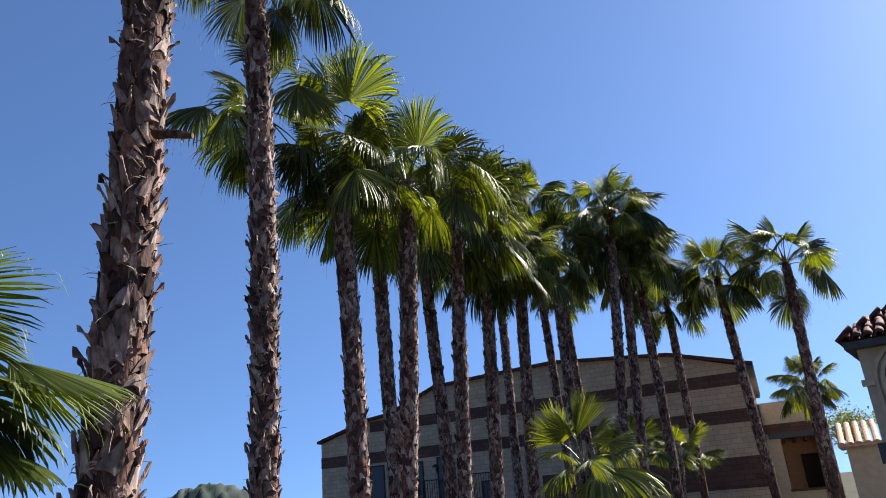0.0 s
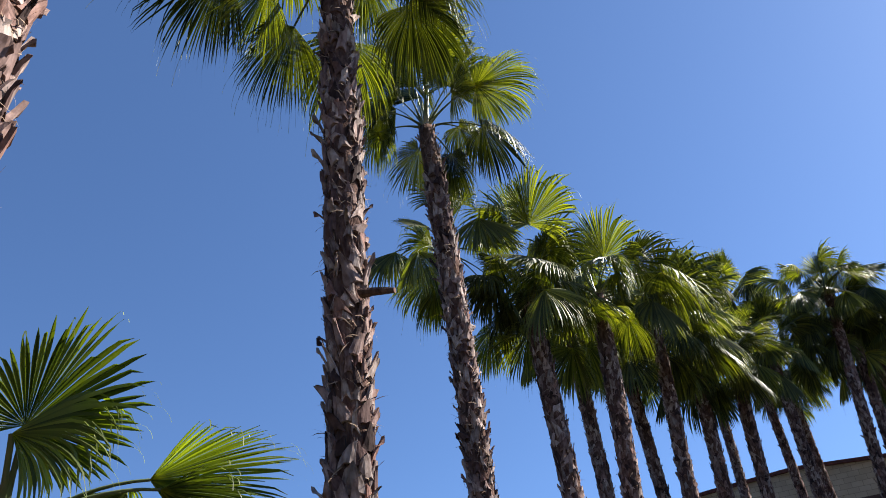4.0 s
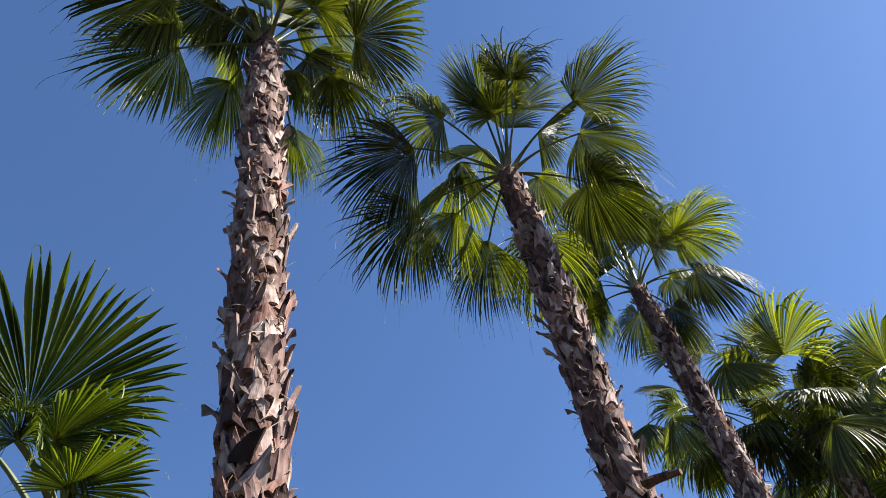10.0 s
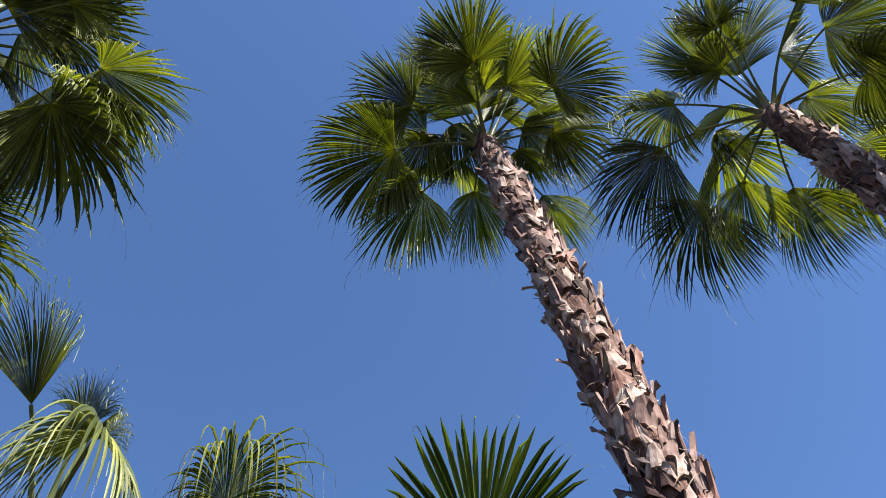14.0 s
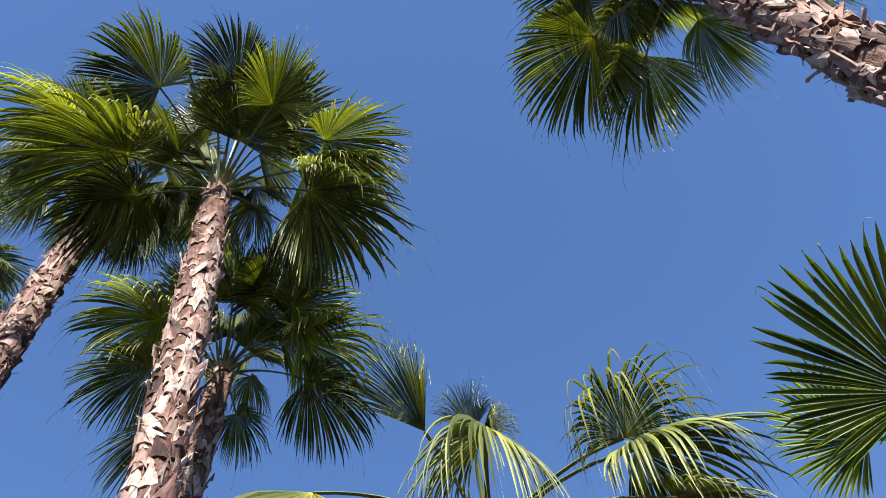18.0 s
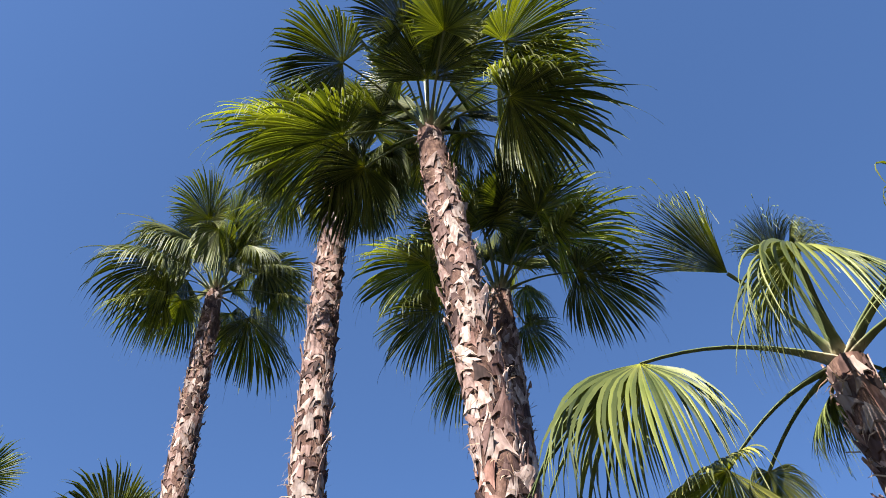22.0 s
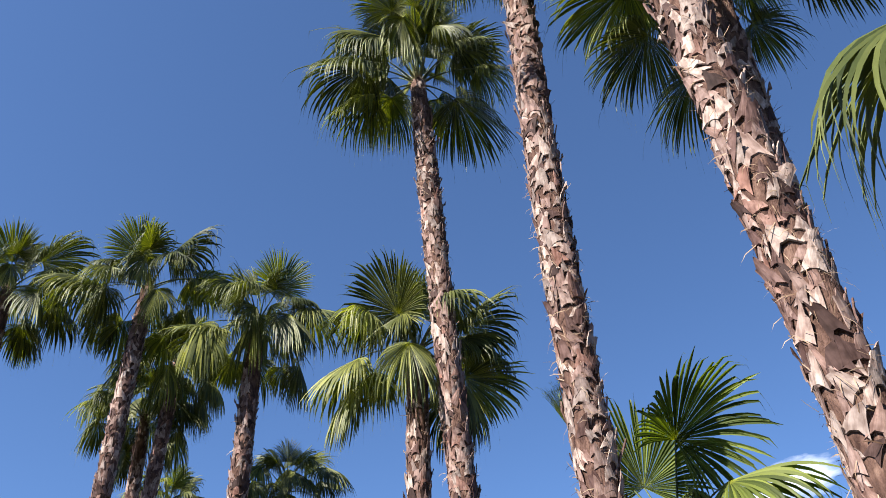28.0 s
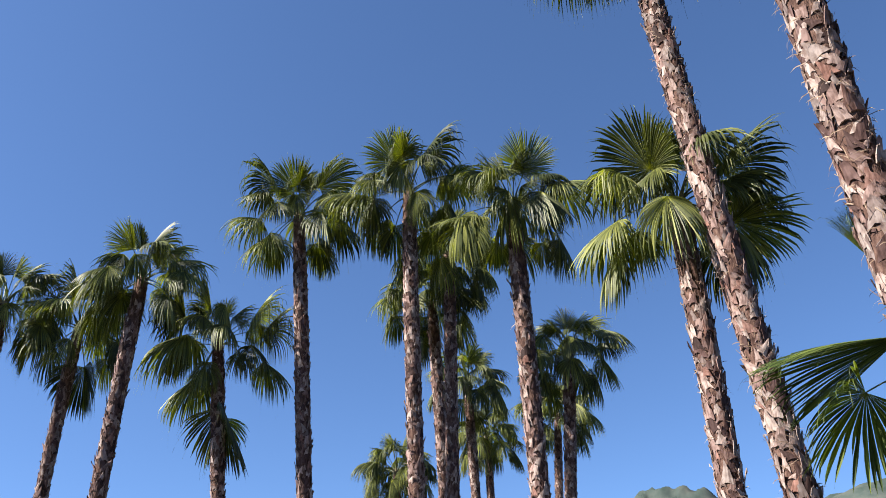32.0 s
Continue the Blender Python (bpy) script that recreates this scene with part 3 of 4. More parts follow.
def fan(base, ahead, roll, R, droop, spread, segs, stations, seed, mat, blunt=1.8):
    """A pleated fan blade from base, its midrib going ahead, rolled from level about it; the free ends of its segments hang over by droop."""
    rng = np.random.default_rng(seed)
    level = np.array([0, 0, 1.0]) - ahead * ahead[2]
    if np.linalg.norm(level) < 0.15:
        out = np.array([base[0], base[1], 0.0])
        level = out - ahead * out.dot(ahead)
    level = unit_of(level)
    nrm = level * math.cos(roll) + np.cross(ahead, level) * math.sin(roll)
    side = np.cross(nrm, ahead)
    spread = radians(spread) * rng.uniform(0.95, 1.04)
    fold = radians(rng.uniform(18, 44))
    joined = rng.uniform(0.63, 0.73) - 0.13 * max(0.0, min(1.0, (droop - 0.4) / 0.4))
    R *= 1.05
    da = 2 * spread / segs
    a = -spread + (np.arange(segs) + 0.5) * da + rng.normal(0, 0.12 * da, segs)
    reach = R * rng.uniform(0.92, 1.05, segs) * (0.58 + 0.42 * np.cos(a * 0.75))
    reach *= np.where(rng.random(segs) < 0.07, rng.uniform(0.62, 0.85, segs), 1.0)
    slump = np.clip(rng.normal(1.05, 0.42, segs) + 0.5 * np.abs(a) / 2.2, 0.2, 2.4)
    ray = np.cos(a)[:, None] * ahead + (np.sin(a) * math.cos(fold))[:, None] * side - (np.abs(np.sin(a)) * math.sin(fold))[:, None] * nrm
    cross = -np.sin(a)[:, None] * ahead + (np.cos(a) * math.cos(fold))[:, None] * side - (np.sign(np.sin(a)) * np.cos(a) * math.sin(fold))[:, None] * nrm
    limp = rng.random(segs) ** 2.0 * (0.4 + droop)
    sway = rng.normal(0, 0.05, segs)[:, None] * cross
    rows = np.linspace(0.004, 1.0, stations)
    p = base + ray * (rows[0] * reach)[:, None]
    keep = []
    last = rows[0]
    for s in rows:
        mid_s = (s + last) / 2
        free = max(0.0, (mid_s - joined + 0.25) / (1.25 - joined))
        k = np.minimum(0.94, 0.4 * droop * mid_s + 0.8 * droop * slump * free ** 0.9 + limp * max(0.0, mid_s - 0.84) / 0.16)[:, None]
        p = p + unit_of((ray + sway * free) * (1 - k) + DOWN * k) * ((s - last) * reach)[:, None]
        last = s
        free = max(0.0, (s - joined) / (1 - joined))
        half = (0.5 * da * np.minimum(s, joined) * reach * (1 - 0.96 * free ** blunt) * (1.0 if free == 0 else 0.90))[:, None]
        pleat = (0.6 * half + 0.002) * nrm
        keep.append(np.stack([p - cross * half - pleat * 0.5, p + pleat, p + cross * half - pleat * 0.5], 1))
    grid = np.stack(keep, 1)                       # segment, station, three across, xyz
    verts = grid.reshape(-1, 3)
    n = stations * 3
    k0 = (np.arange(segs) * n)[:, None, None] + (np.arange(stations - 1) * 3)[None, :, None] + np.arange(2)[None, None, :]
    k0 = k0.ravel()
    faces = np.stack([k0, k0 + 3, k0 + 4, k0 + 1], 1).tolist()
    along = np.tile(np.repeat(rows, 3), segs).tolist()
    verts = verts.tolist()
    if stations > 7:                               # loose threads at the tips
        tips, before = grid[:, -1, 1], grid[:, -2, 1]
        for i in np.flatnonzero(rng.random(segs) < 0.30 + 0.35 * min(1.0, droop)):
            away = unit_of(tips[i] - before[i])
            wide = unit_of(np.array([-away[1], away[0], 0.3])) * 0.0022
            ln, kink, first = rng.uniform(0.06, 0.24) * R, rng.normal(0, 0.5, 3), len(verts)
            for q in (0.0, 0.35, 0.7, 1.0):
                c = tips[i] + away * ln * q * (1 - 0.35 * q) + kink * 0.10 * ln * q * q + DOWN * 0.5 * ln * q * q
                verts += [(c - wide).tolist(), (c + wide).tolist()]
                along += [1.3, 1.3]
            for q in range(3):
                faces.append((first + 2 * q, first + 2 * q + 1, first + 2 * q + 3, first + 2 * q + 2))
    return mesh_of("frond", verts, faces, mat, along, smooth=False)


def pool(elev, seed, segs, stations, droop, nod, mat, short=1.0):
    """A frond to be turned about the trunk: x outward, petiole at elev degrees, blade nodding below it."""
    rng = np.random.default_rng(seed)
    end = heading(0, elev) * 1.05 * rng.uniform(0.88, 1.08) * (short if elev > 55 else 1.0)
    tall = max(0.0, min(1.0, (elev - 35) / 45))
    ahead = heading(rng.uniform(-22, 22), max(-84, elev - rng.uniform(*nod) * (1 - 0.8 * tall)))
    return (fan(end, ahead, radians(rng.uniform(-28, 28)), rng.uniform(0.88, 1.08) * (1 - 0.15 * tall), rng.uniform(*droop) * (1 - 0.6 * tall),
                122 - 30 * tall, segs, stations, seed, mat), stalk(end))


CLASSES = [84, 64, 44, 24, 6, -14, -34, -56]
FINE = {e: [pool(e, 100 + 7 * i + 31 * k, 84, 9, (0.25, 0.6), (5, 40), LEAF) for k in range(4)] for i, e in enumerate(CLASSES)}
PLAIN = {e: [pool(e, 400 + 7 * i + 31 * k, 66, 8, (0.7, 1.0), (10, 60), LEAF, 0.85) for k in range(6)] for i, e in enumerate(CLASSES)}
MID = {e: [pool(e, 700 + 7 * i + 31 * k, 66, 8, (0.3, 0.75), (5, 40), LEAF, 0.9) for k in range(6)] for i, e in enumerate(CLASSES)}
YOUNG = {e: [pool(e, 900 + 7 * i + 31 * k, 84, 9, (0.6, 0.95), (10, 40), LEAF_YOUNG) for k in range(3)] for i, e in enumerate(CLASSES)}
BRIGHT = {e: [pool(e, 1500 + 7 * i + 31 * k, 66, 8, (0.15, 0.4), (0, 20), LEAF_YOUNG) for k in range(3)] for i, e in enumerate(CLASSES)}


# ---- palms: leaf bases on the trunk ----
def boot_shape(rng, spike=False):
    """An old leaf base: broad and split at the foot, cut off blunt or torn at the top, curling away from the trunk."""
    w, h = rng.uniform(0.050, 0.082), rng.uniform(0.14, 0.23)
    flare, top = rng.uniform(0.0, 0.028), rng.uniform(0.25, 0.6)
    if spike:
        w, h, flare, top = w * 0.5, h * 1.15, rng.uniform(0.035, 0.07), 0.25
    skew, cut, split = rng.uniform(-0.04, 0.04), rng.uniform(-0.05, 0.05), rng.uniform(0.15, 0.5)
    cup = rng.uniform(0.003, 0.014)
    verts, faces = [], []
    cols, rows = (-1, -0.35, 0.35, 1), (0, 0.35, 0.7, 1)
    for s in rows:
        for c in cols:
            x = w * c * (1 - (1 - top) * s ** 1.1) + skew * s * s
            y = 0.012 + cup * (1 - c * c) * (1 - 0.8 * s) + flare * s * s - x * x / 0.42
            z = h * s + split * h * (1 - abs(c)) * (1 - s) + (c * cut + rng.uniform(-0.025, 0.015) if s == 1 else 0)
            verts.append((x + rng.normal(0, 0.004), y, z - 0.3 * h))
    for j in range(3):
        for i in range(3):
            k = 4 * j + i
            faces.append((k, k + 1, k + 5, k + 4))
    rim = [0, 1, 2, 3, 7, 11, 15, 14, 13, 12, 8, 4]
    n0 = len(verts)
    for k in rim:
        x, y, z = verts[k]
        verts.append((x * 0.94, y - 0.016, z - 0.006))
    for i in range(12):
        j = (i + 1) % 12
        faces.append((rim[i], n0 + i, n0 + j, rim[j]))
    faces.append(tuple(n0 + i for i in reversed(range(12))))
    return verts, faces


boot_rng = np.random.default_rng(8)
BOOT_SHAPES = [boot_shape(boot_rng, i >= 12) for i in range(16)]
BOOT_MESHES = [mesh_of("leaf_base", v, f, BOOT, smooth=False) for v, f in BOOT_SHAPES]


def palm(foot, top, dia, seed, fronds=26, size=1.0, near=False, window=(0, 99), placed=(), young=False, short=False, label="", scruff=1.0, bare=0.05, bow=None):
    """A fan palm from its foot to the heart of its crown. near: leaf bases within the window of heights are parts of their own."""
    rng = np.random.default_rng(seed)
    root = tagged(new("palm_tree"), label, "palm tree", "palms of the grove")
    root.location = (*foot, 0)
    H = top[2]
    off = np.array([top[0] - foot[0], top[1] - foot[1]])
    bend = np.array(bow) if bow else rng.normal(0, 0.035, 2)

    def axis(z):
        t = z / H
        o = off * t + bend * math.sin(math.pi * t)
        return np.array([o[0], o[1], z])

    def rad(z):
        t = z / H
        return dia / 2 * (1.0 + 0.35 * max(0, 0.12 - t) / 0.12) * (1.0 if t < 0.9 else 1.0 - 1.6 * (t - 0.9))

    core = 0.83
    # trunk core
    n_ring, n_side = max(8, int(H / 0.16)), 14
    verts, faces = [], []
    for i in range(n_ring + 1):
        z = H * i / n_ring
        c, r = axis(z), rad(z) * core
        for k in range(n_side):
            a = 2 * math.pi * k / n_side
            rr = r * (1 + rng.uniform(-0.07, 0.05))
            verts.append((c[0] + rr * math.cos(a), c[1] + rr * math.sin(a), z))
    for i in range(n_ring):
        for k in range(n_side):
            p0, p1 = i * n_side + k, i * n_side + (k + 1) % n_side
            faces.append((p0, p1, p1 + n_side, p0 + n_side))
    faces.append(tuple(n_ring * n_side + k for k in range(n_side)))
    faces.append(tuple(reversed(range(n_side))))
    trunk = child("trunk", mesh_of("trunk", verts, faces, FIBRE), root)
    # leaf bases
    singles, rest_v, rest_f = 0, [], []
    shed = np.random.default_rng(seed + 5000)      # near the crown many bases are gone and dark fibre shows
    step = 0.098 * dia / 0.43
    z, ring = bare, 0
    per = 9
    while z < H - 0.05:
        for k in range(per):
            if rng.random() < 0.14:
                continue
            zz = z + rng.uniform(-0.05, 0.05)
            a = 2 * math.pi * (k + 0.5 * (ring % 2) + rng.uniform(-0.3, 0.3)) / per + ring * 0.21
            spike = rng.random() < 0.06 * scruff
            i = int(rng.integers(12, 16) if spike else rng.integers(0, 12))
            s = rng.uniform(0.6, 1.25) * dia / 0.43 * (1 if zz < H - 0.7 or young or short else 0.72)
            c, r = axis(zz), rad(zz) * core
            m = Matrix.Translation((c[0] + r * math.cos(a), c[1] + r * math.sin(a), zz)) @ Matrix.Rotation(a - math.pi / 2, 4, "Z") @ Matrix.Rotation(rng.normal(0, 0.30), 4, "Y") @ Matrix.Rotation(-abs(rng.normal(0, 0.055 * scruff)), 4, "X") @ Matrix.Diagonal((s, s * rng.uniform(0.55, 0.9) * (1.9 if scruff > 2 else 1.0), s * rng.uniform(0.85, 1.25), 1))
            if zz > H - 1.2 and shed.random() < (0.12 if young or short else 0.5):
                continue
            if near and window[0] < zz < window[1] and singles < 300:
                ob = child("leaf_base", BOOT_MESHES[i], trunk)
                ob.matrix_basis = m
                singles += 1
            else:
                v, f = BOOT_SHAPES[i]
                n0 = len(rest_v)
                mm = np.array(m)
                vv = np.asarray(v) @ mm[:3, :3].T + mm[:3, 3]
                rest_v.extend(vv.tolist())
                rest_f.extend(tuple(q + n0 for q in ff) for ff in f)
        z += step
        ring += 1
    if rest_v:
        child("leaf_base_cover", mesh_of("leaf_base_cover", rest_v, rest_f, BOOTS, smooth=False), trunk, kind="stuff")
    # loose fibres between the leaf bases
    fv, ff = [], []
    for _ in range(int(H * (90 if near else 24))):
        zz, a, ln = rng.uniform(max(bare, 0.1), H), rng.uniform(0, 2 * math.pi), rng.uniform(0.06, 0.16)
        c, r = axis(zz), rad(zz) * rng.uniform(0.84, 0.98)
        o = np.array([math.cos(a), math.sin(a), 0])
        d = np.array([-math.sin(a), math.cos(a), 0]) * rng.normal(0, 1) + np.array([0, 0, rng.normal(-0.1, 0.7)]) + o * rng.uniform(0.0, 0.55)
        d /= np.linalg.norm(d)
        p0 = c + o * r
        p1, p2 = p0 + d * ln * 0.5 + o * 0.012, p0 + d * ln + np.array([0, 0, -0.02])
        wd = np.cross(d, o) * 0.0028 + np.array([0, 0, 0.0012])
        n0 = len(fv)
        fv += [p0 - wd, p0 + wd, p1 + wd, p1 - wd, p2]
        ff += [(n0, n0 + 1, n0 + 2, n0 + 3), (n0 + 3, n0 + 2, n0 + 4)]
    child("bark_fibre", mesh_of("bark_fibre", fv, ff, HAIR), trunk, kind="stuff")
    # crown
    hub = Vector(axis(H))
    sets = BRIGHT if young == "stiff" else YOUNG if young else (FINE if near else (MID if foot[1] > 0 else PLAIN))
    ways = list(placed)
    if not ways:
        turn = rng.uniform(0, 360)
        for i in range(fronds):
            t = (i + 0.5) / fronds
            ways.append(((turn + 137.5 * i + rng.normal(0, 10)) % 360, 84 - 128 * t ** 0.95 + rng.normal(0, 6), rng.uniform(0.9, 1.1)))
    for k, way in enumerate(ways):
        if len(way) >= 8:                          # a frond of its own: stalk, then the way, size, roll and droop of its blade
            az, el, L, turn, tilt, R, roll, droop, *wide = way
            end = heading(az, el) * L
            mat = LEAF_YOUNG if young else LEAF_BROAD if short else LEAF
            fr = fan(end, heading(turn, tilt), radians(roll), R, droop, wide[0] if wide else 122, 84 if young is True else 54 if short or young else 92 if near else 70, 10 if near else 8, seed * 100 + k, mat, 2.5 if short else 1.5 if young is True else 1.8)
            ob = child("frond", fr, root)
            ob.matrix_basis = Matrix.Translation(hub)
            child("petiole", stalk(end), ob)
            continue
        az, el, s = way[:3]
        e = min(sets, key=lambda q: abs(q - el))
        fr, pe = sets[e][int(rng.integers(0, len(sets[e])))]
        ob = child("frond", fr, root)
        start = hub + Vector((math.cos(radians(az)) * 0.03, math.sin(radians(az)) * 0.03, -0.06 * (1 - el / 90)))
        ob.matrix_basis = Matrix.Translation(start) @ Matrix.Rotation(radians(az), 4, "Z") @ Matrix.Rotation(-radians(el - e), 4, "Y") @ Matrix.Scale(s * size, 4)
        child("petiole", pe, ob)
    return root


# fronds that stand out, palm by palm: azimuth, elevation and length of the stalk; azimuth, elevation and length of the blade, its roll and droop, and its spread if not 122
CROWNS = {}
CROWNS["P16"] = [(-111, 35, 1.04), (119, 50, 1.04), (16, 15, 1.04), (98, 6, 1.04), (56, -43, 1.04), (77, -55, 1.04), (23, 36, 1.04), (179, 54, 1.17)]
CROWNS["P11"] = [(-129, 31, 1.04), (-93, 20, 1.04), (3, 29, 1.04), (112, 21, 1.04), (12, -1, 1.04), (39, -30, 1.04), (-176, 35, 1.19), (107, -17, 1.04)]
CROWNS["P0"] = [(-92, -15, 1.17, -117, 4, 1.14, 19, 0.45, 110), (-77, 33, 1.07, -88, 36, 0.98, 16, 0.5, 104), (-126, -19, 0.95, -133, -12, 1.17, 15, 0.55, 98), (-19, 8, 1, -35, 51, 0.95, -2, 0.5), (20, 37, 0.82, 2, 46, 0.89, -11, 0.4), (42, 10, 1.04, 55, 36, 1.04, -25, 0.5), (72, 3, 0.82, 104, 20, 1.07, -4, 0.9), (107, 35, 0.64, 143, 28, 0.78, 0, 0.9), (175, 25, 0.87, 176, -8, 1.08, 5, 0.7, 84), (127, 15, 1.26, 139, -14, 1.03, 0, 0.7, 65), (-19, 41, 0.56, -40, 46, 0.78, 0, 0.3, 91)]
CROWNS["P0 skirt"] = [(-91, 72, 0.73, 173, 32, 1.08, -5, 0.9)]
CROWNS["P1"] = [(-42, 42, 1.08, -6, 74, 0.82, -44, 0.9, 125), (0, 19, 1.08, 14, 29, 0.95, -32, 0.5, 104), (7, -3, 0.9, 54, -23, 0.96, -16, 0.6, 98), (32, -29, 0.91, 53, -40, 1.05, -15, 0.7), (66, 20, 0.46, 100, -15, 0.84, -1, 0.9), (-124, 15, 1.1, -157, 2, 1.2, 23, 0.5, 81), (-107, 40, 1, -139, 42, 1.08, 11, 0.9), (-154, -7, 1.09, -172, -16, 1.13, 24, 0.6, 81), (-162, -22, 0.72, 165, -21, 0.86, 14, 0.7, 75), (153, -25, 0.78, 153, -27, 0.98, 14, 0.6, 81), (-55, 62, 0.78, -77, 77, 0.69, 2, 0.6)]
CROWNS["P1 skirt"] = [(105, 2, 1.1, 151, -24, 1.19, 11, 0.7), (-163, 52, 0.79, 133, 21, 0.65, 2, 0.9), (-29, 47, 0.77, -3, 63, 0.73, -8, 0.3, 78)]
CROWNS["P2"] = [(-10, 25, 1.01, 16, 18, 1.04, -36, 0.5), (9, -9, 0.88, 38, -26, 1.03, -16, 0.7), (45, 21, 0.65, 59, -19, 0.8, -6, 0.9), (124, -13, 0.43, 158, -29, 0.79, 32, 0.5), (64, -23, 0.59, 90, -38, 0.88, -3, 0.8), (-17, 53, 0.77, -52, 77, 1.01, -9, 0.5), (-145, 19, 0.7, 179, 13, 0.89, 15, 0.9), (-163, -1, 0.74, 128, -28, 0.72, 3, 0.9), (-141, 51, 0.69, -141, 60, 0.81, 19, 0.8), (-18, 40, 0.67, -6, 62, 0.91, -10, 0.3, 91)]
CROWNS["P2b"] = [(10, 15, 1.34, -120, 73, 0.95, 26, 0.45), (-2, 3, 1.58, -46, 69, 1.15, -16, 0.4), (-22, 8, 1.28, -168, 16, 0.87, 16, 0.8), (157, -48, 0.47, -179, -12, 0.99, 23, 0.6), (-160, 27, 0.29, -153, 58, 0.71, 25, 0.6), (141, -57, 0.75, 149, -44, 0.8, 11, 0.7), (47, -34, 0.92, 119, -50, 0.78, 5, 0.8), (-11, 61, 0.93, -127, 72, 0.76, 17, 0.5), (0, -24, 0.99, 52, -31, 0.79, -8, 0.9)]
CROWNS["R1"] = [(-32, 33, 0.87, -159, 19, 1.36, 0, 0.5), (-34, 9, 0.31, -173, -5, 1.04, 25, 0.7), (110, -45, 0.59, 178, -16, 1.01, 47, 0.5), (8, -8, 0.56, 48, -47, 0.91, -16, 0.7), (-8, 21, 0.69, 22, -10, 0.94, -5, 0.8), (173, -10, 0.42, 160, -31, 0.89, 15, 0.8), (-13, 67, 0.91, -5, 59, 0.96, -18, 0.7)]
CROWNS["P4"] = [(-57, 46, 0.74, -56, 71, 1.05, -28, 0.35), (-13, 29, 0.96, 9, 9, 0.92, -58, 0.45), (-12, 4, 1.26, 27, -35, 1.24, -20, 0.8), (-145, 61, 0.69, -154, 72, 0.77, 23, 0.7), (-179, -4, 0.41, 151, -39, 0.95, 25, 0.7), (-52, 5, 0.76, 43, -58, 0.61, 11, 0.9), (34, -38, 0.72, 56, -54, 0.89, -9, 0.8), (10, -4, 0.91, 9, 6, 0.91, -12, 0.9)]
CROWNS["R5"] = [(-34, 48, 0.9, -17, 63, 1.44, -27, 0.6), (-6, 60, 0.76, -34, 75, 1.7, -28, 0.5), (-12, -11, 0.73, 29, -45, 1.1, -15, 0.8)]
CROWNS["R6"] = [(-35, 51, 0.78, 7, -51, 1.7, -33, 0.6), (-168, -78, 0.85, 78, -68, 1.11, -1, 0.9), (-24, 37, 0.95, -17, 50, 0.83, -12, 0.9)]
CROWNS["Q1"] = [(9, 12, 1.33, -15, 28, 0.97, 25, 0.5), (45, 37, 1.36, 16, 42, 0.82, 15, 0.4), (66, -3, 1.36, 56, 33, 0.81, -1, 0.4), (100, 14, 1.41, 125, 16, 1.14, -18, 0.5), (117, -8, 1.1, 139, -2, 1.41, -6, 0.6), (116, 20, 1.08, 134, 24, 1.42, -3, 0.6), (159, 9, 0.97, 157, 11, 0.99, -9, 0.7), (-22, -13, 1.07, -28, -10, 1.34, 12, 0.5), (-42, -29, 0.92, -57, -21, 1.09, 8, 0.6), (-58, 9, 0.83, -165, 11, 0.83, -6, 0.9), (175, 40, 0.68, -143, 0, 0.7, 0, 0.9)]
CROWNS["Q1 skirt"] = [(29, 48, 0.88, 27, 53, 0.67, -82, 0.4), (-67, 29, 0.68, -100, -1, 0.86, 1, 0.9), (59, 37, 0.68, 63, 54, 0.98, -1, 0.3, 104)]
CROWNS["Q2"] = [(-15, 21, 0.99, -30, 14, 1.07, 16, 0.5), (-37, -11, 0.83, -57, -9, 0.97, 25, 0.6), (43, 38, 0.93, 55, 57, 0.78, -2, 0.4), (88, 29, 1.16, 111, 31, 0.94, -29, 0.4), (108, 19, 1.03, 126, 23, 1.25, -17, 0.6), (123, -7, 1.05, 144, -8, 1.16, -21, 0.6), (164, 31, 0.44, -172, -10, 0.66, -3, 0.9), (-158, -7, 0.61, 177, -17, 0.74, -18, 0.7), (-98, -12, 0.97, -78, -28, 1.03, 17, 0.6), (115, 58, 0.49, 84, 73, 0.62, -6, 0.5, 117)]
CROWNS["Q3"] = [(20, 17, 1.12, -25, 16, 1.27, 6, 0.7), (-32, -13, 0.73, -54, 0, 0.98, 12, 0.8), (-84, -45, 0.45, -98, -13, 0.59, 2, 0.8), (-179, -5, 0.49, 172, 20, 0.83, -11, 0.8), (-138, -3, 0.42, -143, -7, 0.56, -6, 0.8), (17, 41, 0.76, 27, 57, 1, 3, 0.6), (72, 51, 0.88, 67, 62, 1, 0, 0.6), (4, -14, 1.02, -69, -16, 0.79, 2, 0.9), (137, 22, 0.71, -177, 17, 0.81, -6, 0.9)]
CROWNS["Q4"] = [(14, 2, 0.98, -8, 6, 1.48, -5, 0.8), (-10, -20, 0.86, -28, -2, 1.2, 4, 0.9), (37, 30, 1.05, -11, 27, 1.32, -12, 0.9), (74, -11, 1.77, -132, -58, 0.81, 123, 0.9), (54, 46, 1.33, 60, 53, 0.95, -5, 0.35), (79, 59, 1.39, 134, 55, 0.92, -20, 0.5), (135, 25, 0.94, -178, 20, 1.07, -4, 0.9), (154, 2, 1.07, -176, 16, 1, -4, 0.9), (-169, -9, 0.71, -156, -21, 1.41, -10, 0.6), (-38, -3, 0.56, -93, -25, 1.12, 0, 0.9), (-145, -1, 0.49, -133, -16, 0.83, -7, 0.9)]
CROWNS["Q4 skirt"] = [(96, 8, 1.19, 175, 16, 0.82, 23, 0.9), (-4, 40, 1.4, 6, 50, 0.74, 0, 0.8)]
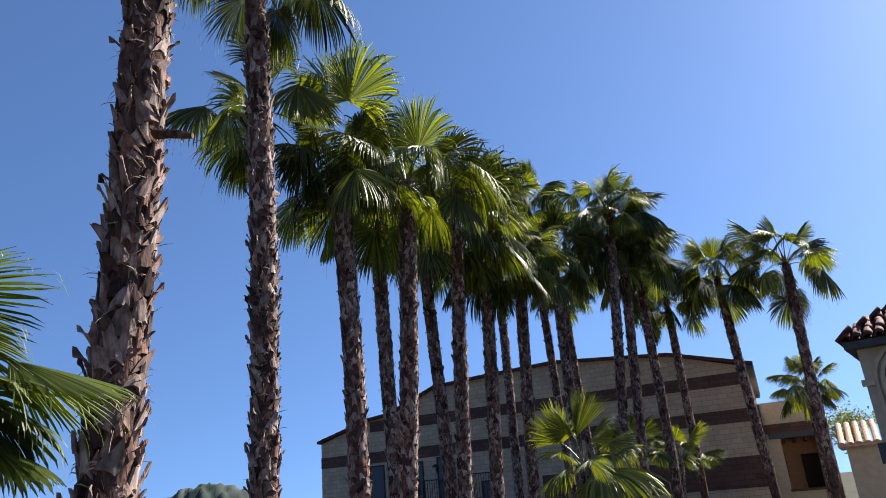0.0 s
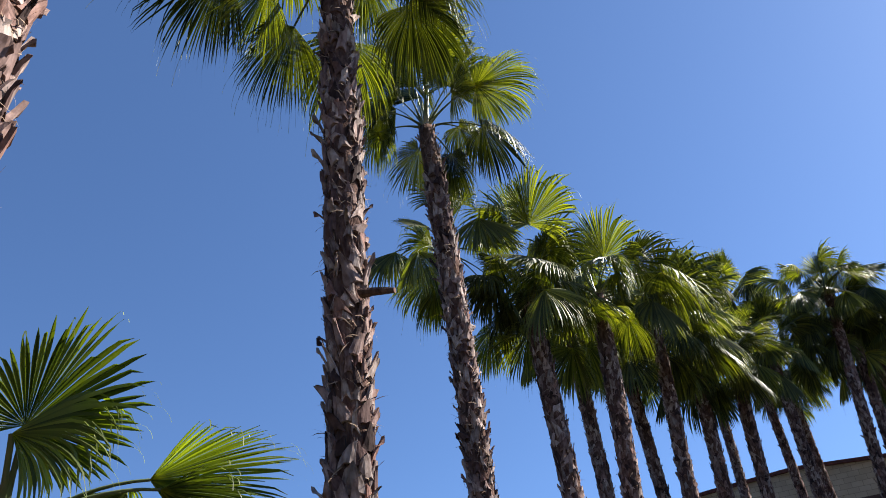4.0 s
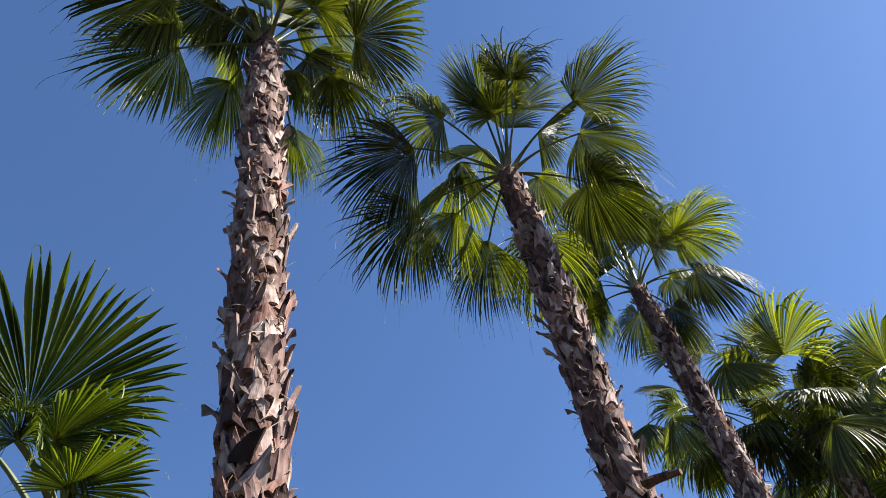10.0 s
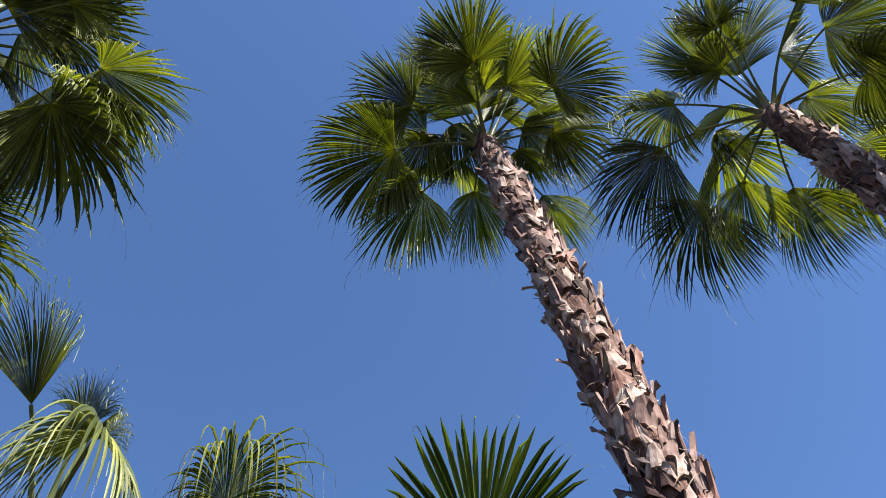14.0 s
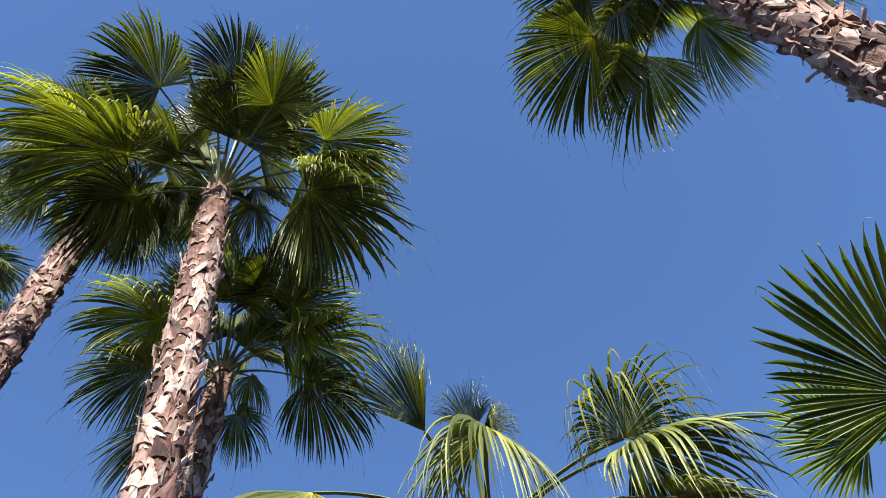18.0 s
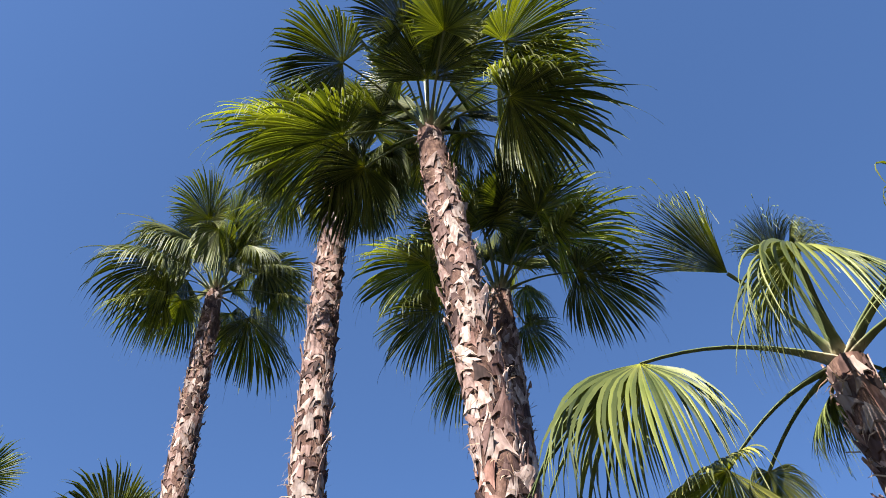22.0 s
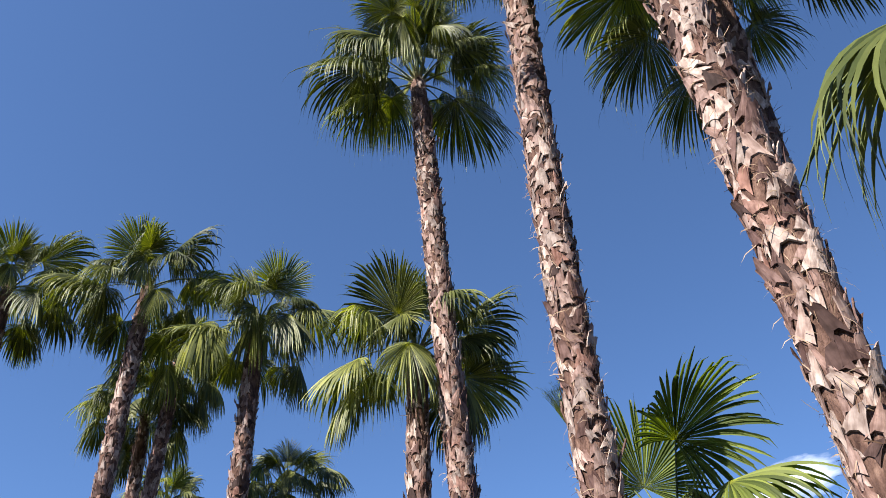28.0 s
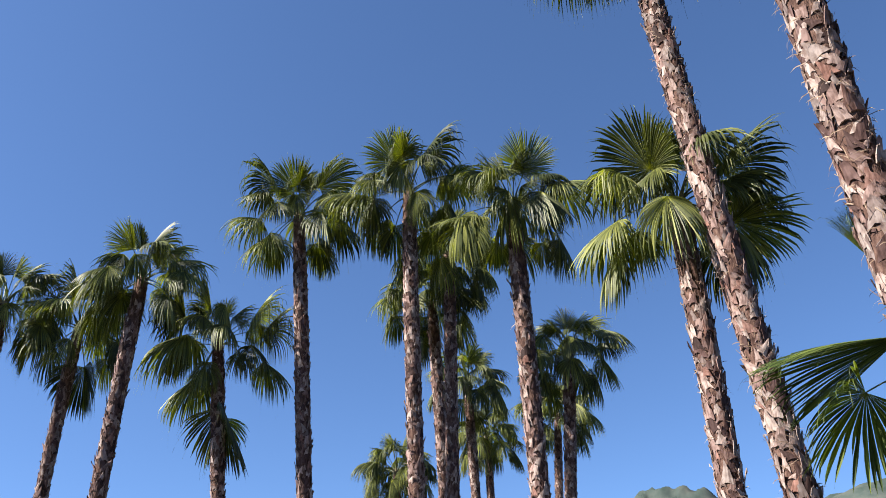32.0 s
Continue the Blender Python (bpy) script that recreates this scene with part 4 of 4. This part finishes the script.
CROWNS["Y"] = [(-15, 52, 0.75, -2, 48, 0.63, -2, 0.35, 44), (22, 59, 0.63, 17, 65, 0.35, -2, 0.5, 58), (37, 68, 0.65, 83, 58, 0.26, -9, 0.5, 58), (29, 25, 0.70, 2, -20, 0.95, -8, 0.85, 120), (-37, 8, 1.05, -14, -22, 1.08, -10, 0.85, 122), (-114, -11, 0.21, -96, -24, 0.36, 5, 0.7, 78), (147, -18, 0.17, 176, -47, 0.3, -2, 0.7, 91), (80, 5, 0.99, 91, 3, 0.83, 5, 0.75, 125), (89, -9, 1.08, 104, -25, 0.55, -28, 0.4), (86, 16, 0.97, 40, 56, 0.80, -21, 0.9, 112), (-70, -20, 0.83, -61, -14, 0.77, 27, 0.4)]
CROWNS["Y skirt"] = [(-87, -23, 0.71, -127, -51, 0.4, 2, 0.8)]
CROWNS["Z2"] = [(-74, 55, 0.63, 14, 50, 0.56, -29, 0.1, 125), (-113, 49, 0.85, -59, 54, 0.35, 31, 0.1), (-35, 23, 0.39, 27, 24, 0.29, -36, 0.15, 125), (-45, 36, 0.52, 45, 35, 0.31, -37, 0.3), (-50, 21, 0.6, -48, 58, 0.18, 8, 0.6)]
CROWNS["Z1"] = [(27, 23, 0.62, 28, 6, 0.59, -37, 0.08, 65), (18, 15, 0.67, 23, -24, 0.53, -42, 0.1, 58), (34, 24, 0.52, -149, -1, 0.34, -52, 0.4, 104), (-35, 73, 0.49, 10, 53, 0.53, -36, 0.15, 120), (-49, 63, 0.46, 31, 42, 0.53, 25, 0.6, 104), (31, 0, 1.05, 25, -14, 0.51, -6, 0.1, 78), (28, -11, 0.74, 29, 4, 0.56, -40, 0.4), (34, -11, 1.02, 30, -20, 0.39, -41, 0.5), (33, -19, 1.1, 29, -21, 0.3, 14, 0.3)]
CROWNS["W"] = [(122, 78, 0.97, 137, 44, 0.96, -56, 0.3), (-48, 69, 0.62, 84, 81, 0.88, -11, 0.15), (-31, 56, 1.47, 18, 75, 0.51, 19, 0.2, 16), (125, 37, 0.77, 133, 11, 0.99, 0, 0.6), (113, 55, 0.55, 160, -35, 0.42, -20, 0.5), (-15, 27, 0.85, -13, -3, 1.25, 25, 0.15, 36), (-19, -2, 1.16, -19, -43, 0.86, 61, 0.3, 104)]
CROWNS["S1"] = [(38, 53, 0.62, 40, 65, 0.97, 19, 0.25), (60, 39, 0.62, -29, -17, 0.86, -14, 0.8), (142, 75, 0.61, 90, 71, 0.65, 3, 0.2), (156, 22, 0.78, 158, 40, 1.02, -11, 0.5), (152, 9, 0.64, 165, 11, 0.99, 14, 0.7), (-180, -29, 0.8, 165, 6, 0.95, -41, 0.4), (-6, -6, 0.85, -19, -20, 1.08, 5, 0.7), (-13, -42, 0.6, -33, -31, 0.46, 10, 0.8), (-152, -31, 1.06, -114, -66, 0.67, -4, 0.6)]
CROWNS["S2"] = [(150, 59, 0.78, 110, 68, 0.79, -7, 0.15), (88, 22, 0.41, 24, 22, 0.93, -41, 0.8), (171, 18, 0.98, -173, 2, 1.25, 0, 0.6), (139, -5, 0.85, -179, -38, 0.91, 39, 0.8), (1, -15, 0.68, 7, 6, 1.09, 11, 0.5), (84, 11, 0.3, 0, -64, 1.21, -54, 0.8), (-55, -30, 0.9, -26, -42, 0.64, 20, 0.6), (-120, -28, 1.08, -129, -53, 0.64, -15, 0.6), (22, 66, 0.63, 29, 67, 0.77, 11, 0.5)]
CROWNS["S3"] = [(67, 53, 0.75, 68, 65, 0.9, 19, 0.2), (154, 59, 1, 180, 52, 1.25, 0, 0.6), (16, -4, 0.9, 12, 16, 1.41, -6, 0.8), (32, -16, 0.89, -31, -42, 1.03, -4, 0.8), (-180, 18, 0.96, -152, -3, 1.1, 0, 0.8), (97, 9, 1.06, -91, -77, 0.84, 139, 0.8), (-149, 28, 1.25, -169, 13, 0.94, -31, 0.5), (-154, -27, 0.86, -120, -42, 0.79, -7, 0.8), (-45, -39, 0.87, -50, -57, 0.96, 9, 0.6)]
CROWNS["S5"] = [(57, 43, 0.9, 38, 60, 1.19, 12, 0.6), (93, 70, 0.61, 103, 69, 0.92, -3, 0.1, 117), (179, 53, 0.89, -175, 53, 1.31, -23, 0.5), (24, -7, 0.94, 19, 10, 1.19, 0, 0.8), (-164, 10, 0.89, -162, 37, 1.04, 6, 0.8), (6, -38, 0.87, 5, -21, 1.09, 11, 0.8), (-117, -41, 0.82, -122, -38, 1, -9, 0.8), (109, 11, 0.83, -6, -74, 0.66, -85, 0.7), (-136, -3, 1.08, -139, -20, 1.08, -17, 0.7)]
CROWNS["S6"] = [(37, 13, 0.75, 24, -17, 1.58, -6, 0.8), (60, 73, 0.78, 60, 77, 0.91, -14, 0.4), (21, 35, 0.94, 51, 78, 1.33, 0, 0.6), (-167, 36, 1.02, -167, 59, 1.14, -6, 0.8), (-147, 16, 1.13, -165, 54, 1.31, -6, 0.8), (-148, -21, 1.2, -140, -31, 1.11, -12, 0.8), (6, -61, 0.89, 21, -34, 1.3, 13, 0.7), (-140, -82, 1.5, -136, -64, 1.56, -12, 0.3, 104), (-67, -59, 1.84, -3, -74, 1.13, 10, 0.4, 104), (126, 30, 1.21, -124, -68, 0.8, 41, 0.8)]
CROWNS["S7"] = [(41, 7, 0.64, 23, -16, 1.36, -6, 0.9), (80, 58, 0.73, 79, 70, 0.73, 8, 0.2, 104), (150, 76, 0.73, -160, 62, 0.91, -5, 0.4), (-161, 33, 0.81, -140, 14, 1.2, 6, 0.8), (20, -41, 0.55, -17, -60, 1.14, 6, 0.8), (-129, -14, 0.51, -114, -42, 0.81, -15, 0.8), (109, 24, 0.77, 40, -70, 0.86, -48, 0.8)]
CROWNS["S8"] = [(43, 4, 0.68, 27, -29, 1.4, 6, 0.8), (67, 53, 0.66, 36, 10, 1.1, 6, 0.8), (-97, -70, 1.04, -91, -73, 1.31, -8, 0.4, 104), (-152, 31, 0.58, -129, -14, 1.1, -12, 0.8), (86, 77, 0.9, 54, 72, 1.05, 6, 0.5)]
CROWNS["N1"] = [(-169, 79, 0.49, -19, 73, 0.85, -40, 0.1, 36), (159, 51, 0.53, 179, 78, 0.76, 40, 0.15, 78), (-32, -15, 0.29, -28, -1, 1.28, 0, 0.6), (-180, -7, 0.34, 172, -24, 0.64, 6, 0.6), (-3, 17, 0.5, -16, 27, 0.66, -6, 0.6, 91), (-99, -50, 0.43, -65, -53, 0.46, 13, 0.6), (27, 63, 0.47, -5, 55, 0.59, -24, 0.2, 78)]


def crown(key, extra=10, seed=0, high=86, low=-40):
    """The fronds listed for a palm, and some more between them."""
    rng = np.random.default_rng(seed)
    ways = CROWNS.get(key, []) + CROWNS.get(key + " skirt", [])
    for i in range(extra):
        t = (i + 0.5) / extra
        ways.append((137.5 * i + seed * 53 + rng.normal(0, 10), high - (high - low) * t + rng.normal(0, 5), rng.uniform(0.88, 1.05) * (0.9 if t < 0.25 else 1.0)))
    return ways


TALLS = {"P0": "tall fan palm leaning outward, scruffy pinkish trunk of old leaf bases", "P1": "tall fan palm with a sawn-off stalk on its scruffy trunk",
         "Q1": "tall leaning fan palm, pinkish leaf-base trunk, broad dark crown", "Q4": "very tall straight fan palm with pale pinkish trunk"}
TALL = "tall fan palm, rough trunk of pinkish old leaf bases, green fans"
NEAR = {
    "P1": ((-1.90, 4.15), (-2.00, 4.44, 8.17), 0.355, (0.015, 0.073), 5),
    "P2": ((-1.97, 8.28), (-2.15, 8.16, 8.93), 0.345, (0.075, 0.01), 8),
    "P0": ((-2.72, 1.85), (-3.25, 1.96, 9.59), 0.405, (0.024, 0.0), 14),
    "Q1": ((-3.39, -3.68), (-2.73, -3.76, 9.57), 0.42, (0.027, 0.06), 12),
    "Q2": ((-3.92, -4.82), (-4.39, -4.87, 8.60), 0.38, (0.0, 0.0), 13),
    "Q3": ((-2.45, -5.54), (-2.37, -5.65, 10.64), 0.375, (0.12, 0.05), 16),
    "Q4": ((-2.15, -8.49), (-1.63, -9.05, 11.16), 0.385, (0.027, -0.018), 14),
}
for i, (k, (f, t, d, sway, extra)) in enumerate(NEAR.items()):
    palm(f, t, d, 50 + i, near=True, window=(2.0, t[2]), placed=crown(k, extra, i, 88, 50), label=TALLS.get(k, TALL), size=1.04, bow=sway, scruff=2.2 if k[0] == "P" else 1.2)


def cut_stub(foot, way, length, parent_name):
    """A sawn-off leaf stalk that juts from a trunk."""
    bm = bmesh.new()
    rings = []
    d = Vector(way).normalized()
    side = d.cross(Vector((0, 0, 1))).normalized()
    up = side.cross(d)
    for i, (t, w, h) in enumerate(((0, 0.055, 0.035), (0.35, 0.038, 0.03), (0.75, 0.032, 0.026), (1.0, 0.022, 0.02))):
        c = d * length * t + Vector((0, 0, -0.02 * t * t))
        rings.append([bm.verts.new(c + side * w * math.cos(a) + up * h * math.sin(a)) for a in [2 * math.pi * k / 8 for k in range(8)]])
    for a, b in zip(rings, rings[1:]):
        for k in range(8):
            bm.faces.new((a[k], a[(k + 1) % 8], b[(k + 1) % 8], b[k]))
    bm.faces.new(rings[-1])
    bm.faces.new(list(reversed(rings[0])))
    ob = part("cut_stalk", bm, FIBRE, bpy.data.objects[parent_name], "brown sawn-off leaf stalk")
    ob.location = Vector(foot) - bpy.data.objects[parent_name].location


cut_stub((-1.74, 4.16, 4.08), (0.95, -0.1, -0.12), 0.27, "palm_tree")

# ground x, y, then the heart of the crown x, y, z, the trunk's width, and the crown's key
NORTH_ROW = [
    (-2.45, 10.72, -2.68, 10.62, 8.20, 0.38, "P2b"), (-1.27, 11.53, -1.44, 11.51, 7.25, 0.41, "R1"), (-0.73, 12.48, -0.25, 12.50, 7.55, 0.40, "P4"),
    (-0.88, 15.48, -1.10, 15.46, 8.70, 0.38, ""), (0.28, 18.00, -0.09, 18.00, 8.60, 0.38, ""), (0.41, 15.50, 0.79, 15.48, 7.80, 0.38, "R5"),
    (1.20, 17.46, 1.56, 17.43, 7.75, 0.39, "R6"), (2.34, 22.88, 2.45, 22.87, 11.7, 0.34, ""), (2.24, 18.87, 2.63, 18.82, 7.75, 0.38, ""),
    (4.38, 24.62, 4.02, 24.67, 12.2, 0.34, ""), (4.12, 21.61, 4.14, 21.61, 9.0, 0.36, ""), (5.61, 26.41, 5.26, 26.48, 9.4, 0.32, "")]
NORTH_FAR = [
    (5.20, 21.38, 6.09, 21.14, 10.07, 0.36, "P11"), (5.96, 22.22, 6.59, 22.04, 9.5, 0.36, ""), (7.21, 22.89, 7.16, 22.91, 8.85, 0.36, ""),
    (8.94, 25.48, 8.90, 25.49, 8.19, 0.34, ""), (10.24, 22.81, 9.90, 22.96, 8.19, 0.36, ""), (11.20, 21.23, 11.39, 21.13, 7.96, 0.38, "P16"),
    (14.29, 27.51, 14.36, 27.47, 4.91, 0.34, "")]
SOUTH_GROVE = [
    (-1.37, -9.57, -1.57, -9.71, 6.35, 0.38, "S1"), (1.10, -12.67, 1.01, -12.67, 8.20, 0.38, "S2"), (3.60, -14.25, 3.52, -14.27, 9.75, 0.38, "S3"),
    (3.56, -16.83, 3.17, -16.91, 9.2, 0.36, ""), (3.89, -18.29, 4.01, -18.26, 8.38, 0.36, ""), (6.11, -14.97, 6.49, -14.80, 9.90, 0.38, "S5"),
    (8.05, -15.15, 8.50, -14.90, 6.9, 0.36, "S6"), (10.09, -13.21, 9.72, -13.49, 8.2, 0.38, "S7"), (13.12, -15.24, 12.87, -15.45, 8.0, 0.36, "S8"),
    (14.11, -14.30, 14.19, -14.22, 8.40, 0.36, "")]
SOUTH_FAR = [
    (1.25, -19.18, 0.49, -19.21, 6.8, 0.36, ""), (2.01, -26.14, 1.39, -26.18, 6.43, 0.32, ""), (3.93, -22.87, 4.01, -22.85, 7.1, 0.34, ""),
    (4.25, -27.88, 4.29, -27.88, 6.12, 0.34, ""), (6.99, -25.24, 7.18, -25.19, 4.83, 0.32, "")]
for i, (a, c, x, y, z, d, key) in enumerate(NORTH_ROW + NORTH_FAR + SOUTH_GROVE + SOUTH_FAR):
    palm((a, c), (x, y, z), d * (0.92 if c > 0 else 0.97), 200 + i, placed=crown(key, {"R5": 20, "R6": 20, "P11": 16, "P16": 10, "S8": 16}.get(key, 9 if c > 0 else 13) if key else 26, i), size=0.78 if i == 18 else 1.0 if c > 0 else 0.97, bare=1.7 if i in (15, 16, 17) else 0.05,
         label=("small fan palm with yellowing lower fans beside the wing" if i == 18 else "fan palm whose lower trunk is bare and smooth" if i in (15, 16, 17)
                else "fan palm with a shaggy brown trunk and open green crown" if c > 0 else "fan palm with drooping yellow-green fans on a shaggy trunk"))

# young palms, low enough to show their bright fans
for i, (a, c, x, y, z, d, key, size, fresh, extra) in enumerate([
        (-3.30, -1.55, -3.58, -1.38, 4.37, 0.27, "Y", 0.95, True, 0), (-2.68, 2.41, -2.68, 2.41, 2.32, 0.22, "Z1", 1.0, False, 0),
        (-2.66, 0.99, -2.66, 0.99, 3.04, 0.22, "Z2", 1.0, False, 0), (-3.50, -6.75, -3.50, -6.75, 3.1, 0.24, "W", 1.0, False, 0),
        (2.61, 12.74, 2.49, 12.76, 2.05, 0.25, "N1", 0.6, "stiff", 4), (5.88, 23.27, 6.13, 23.2, 2.7, 0.25, "", 0.8, "stiff", 12), (7.88, 24.78, 8.09, 24.71, 2.4, 0.25, "", 0.8, "stiff", 12)]):
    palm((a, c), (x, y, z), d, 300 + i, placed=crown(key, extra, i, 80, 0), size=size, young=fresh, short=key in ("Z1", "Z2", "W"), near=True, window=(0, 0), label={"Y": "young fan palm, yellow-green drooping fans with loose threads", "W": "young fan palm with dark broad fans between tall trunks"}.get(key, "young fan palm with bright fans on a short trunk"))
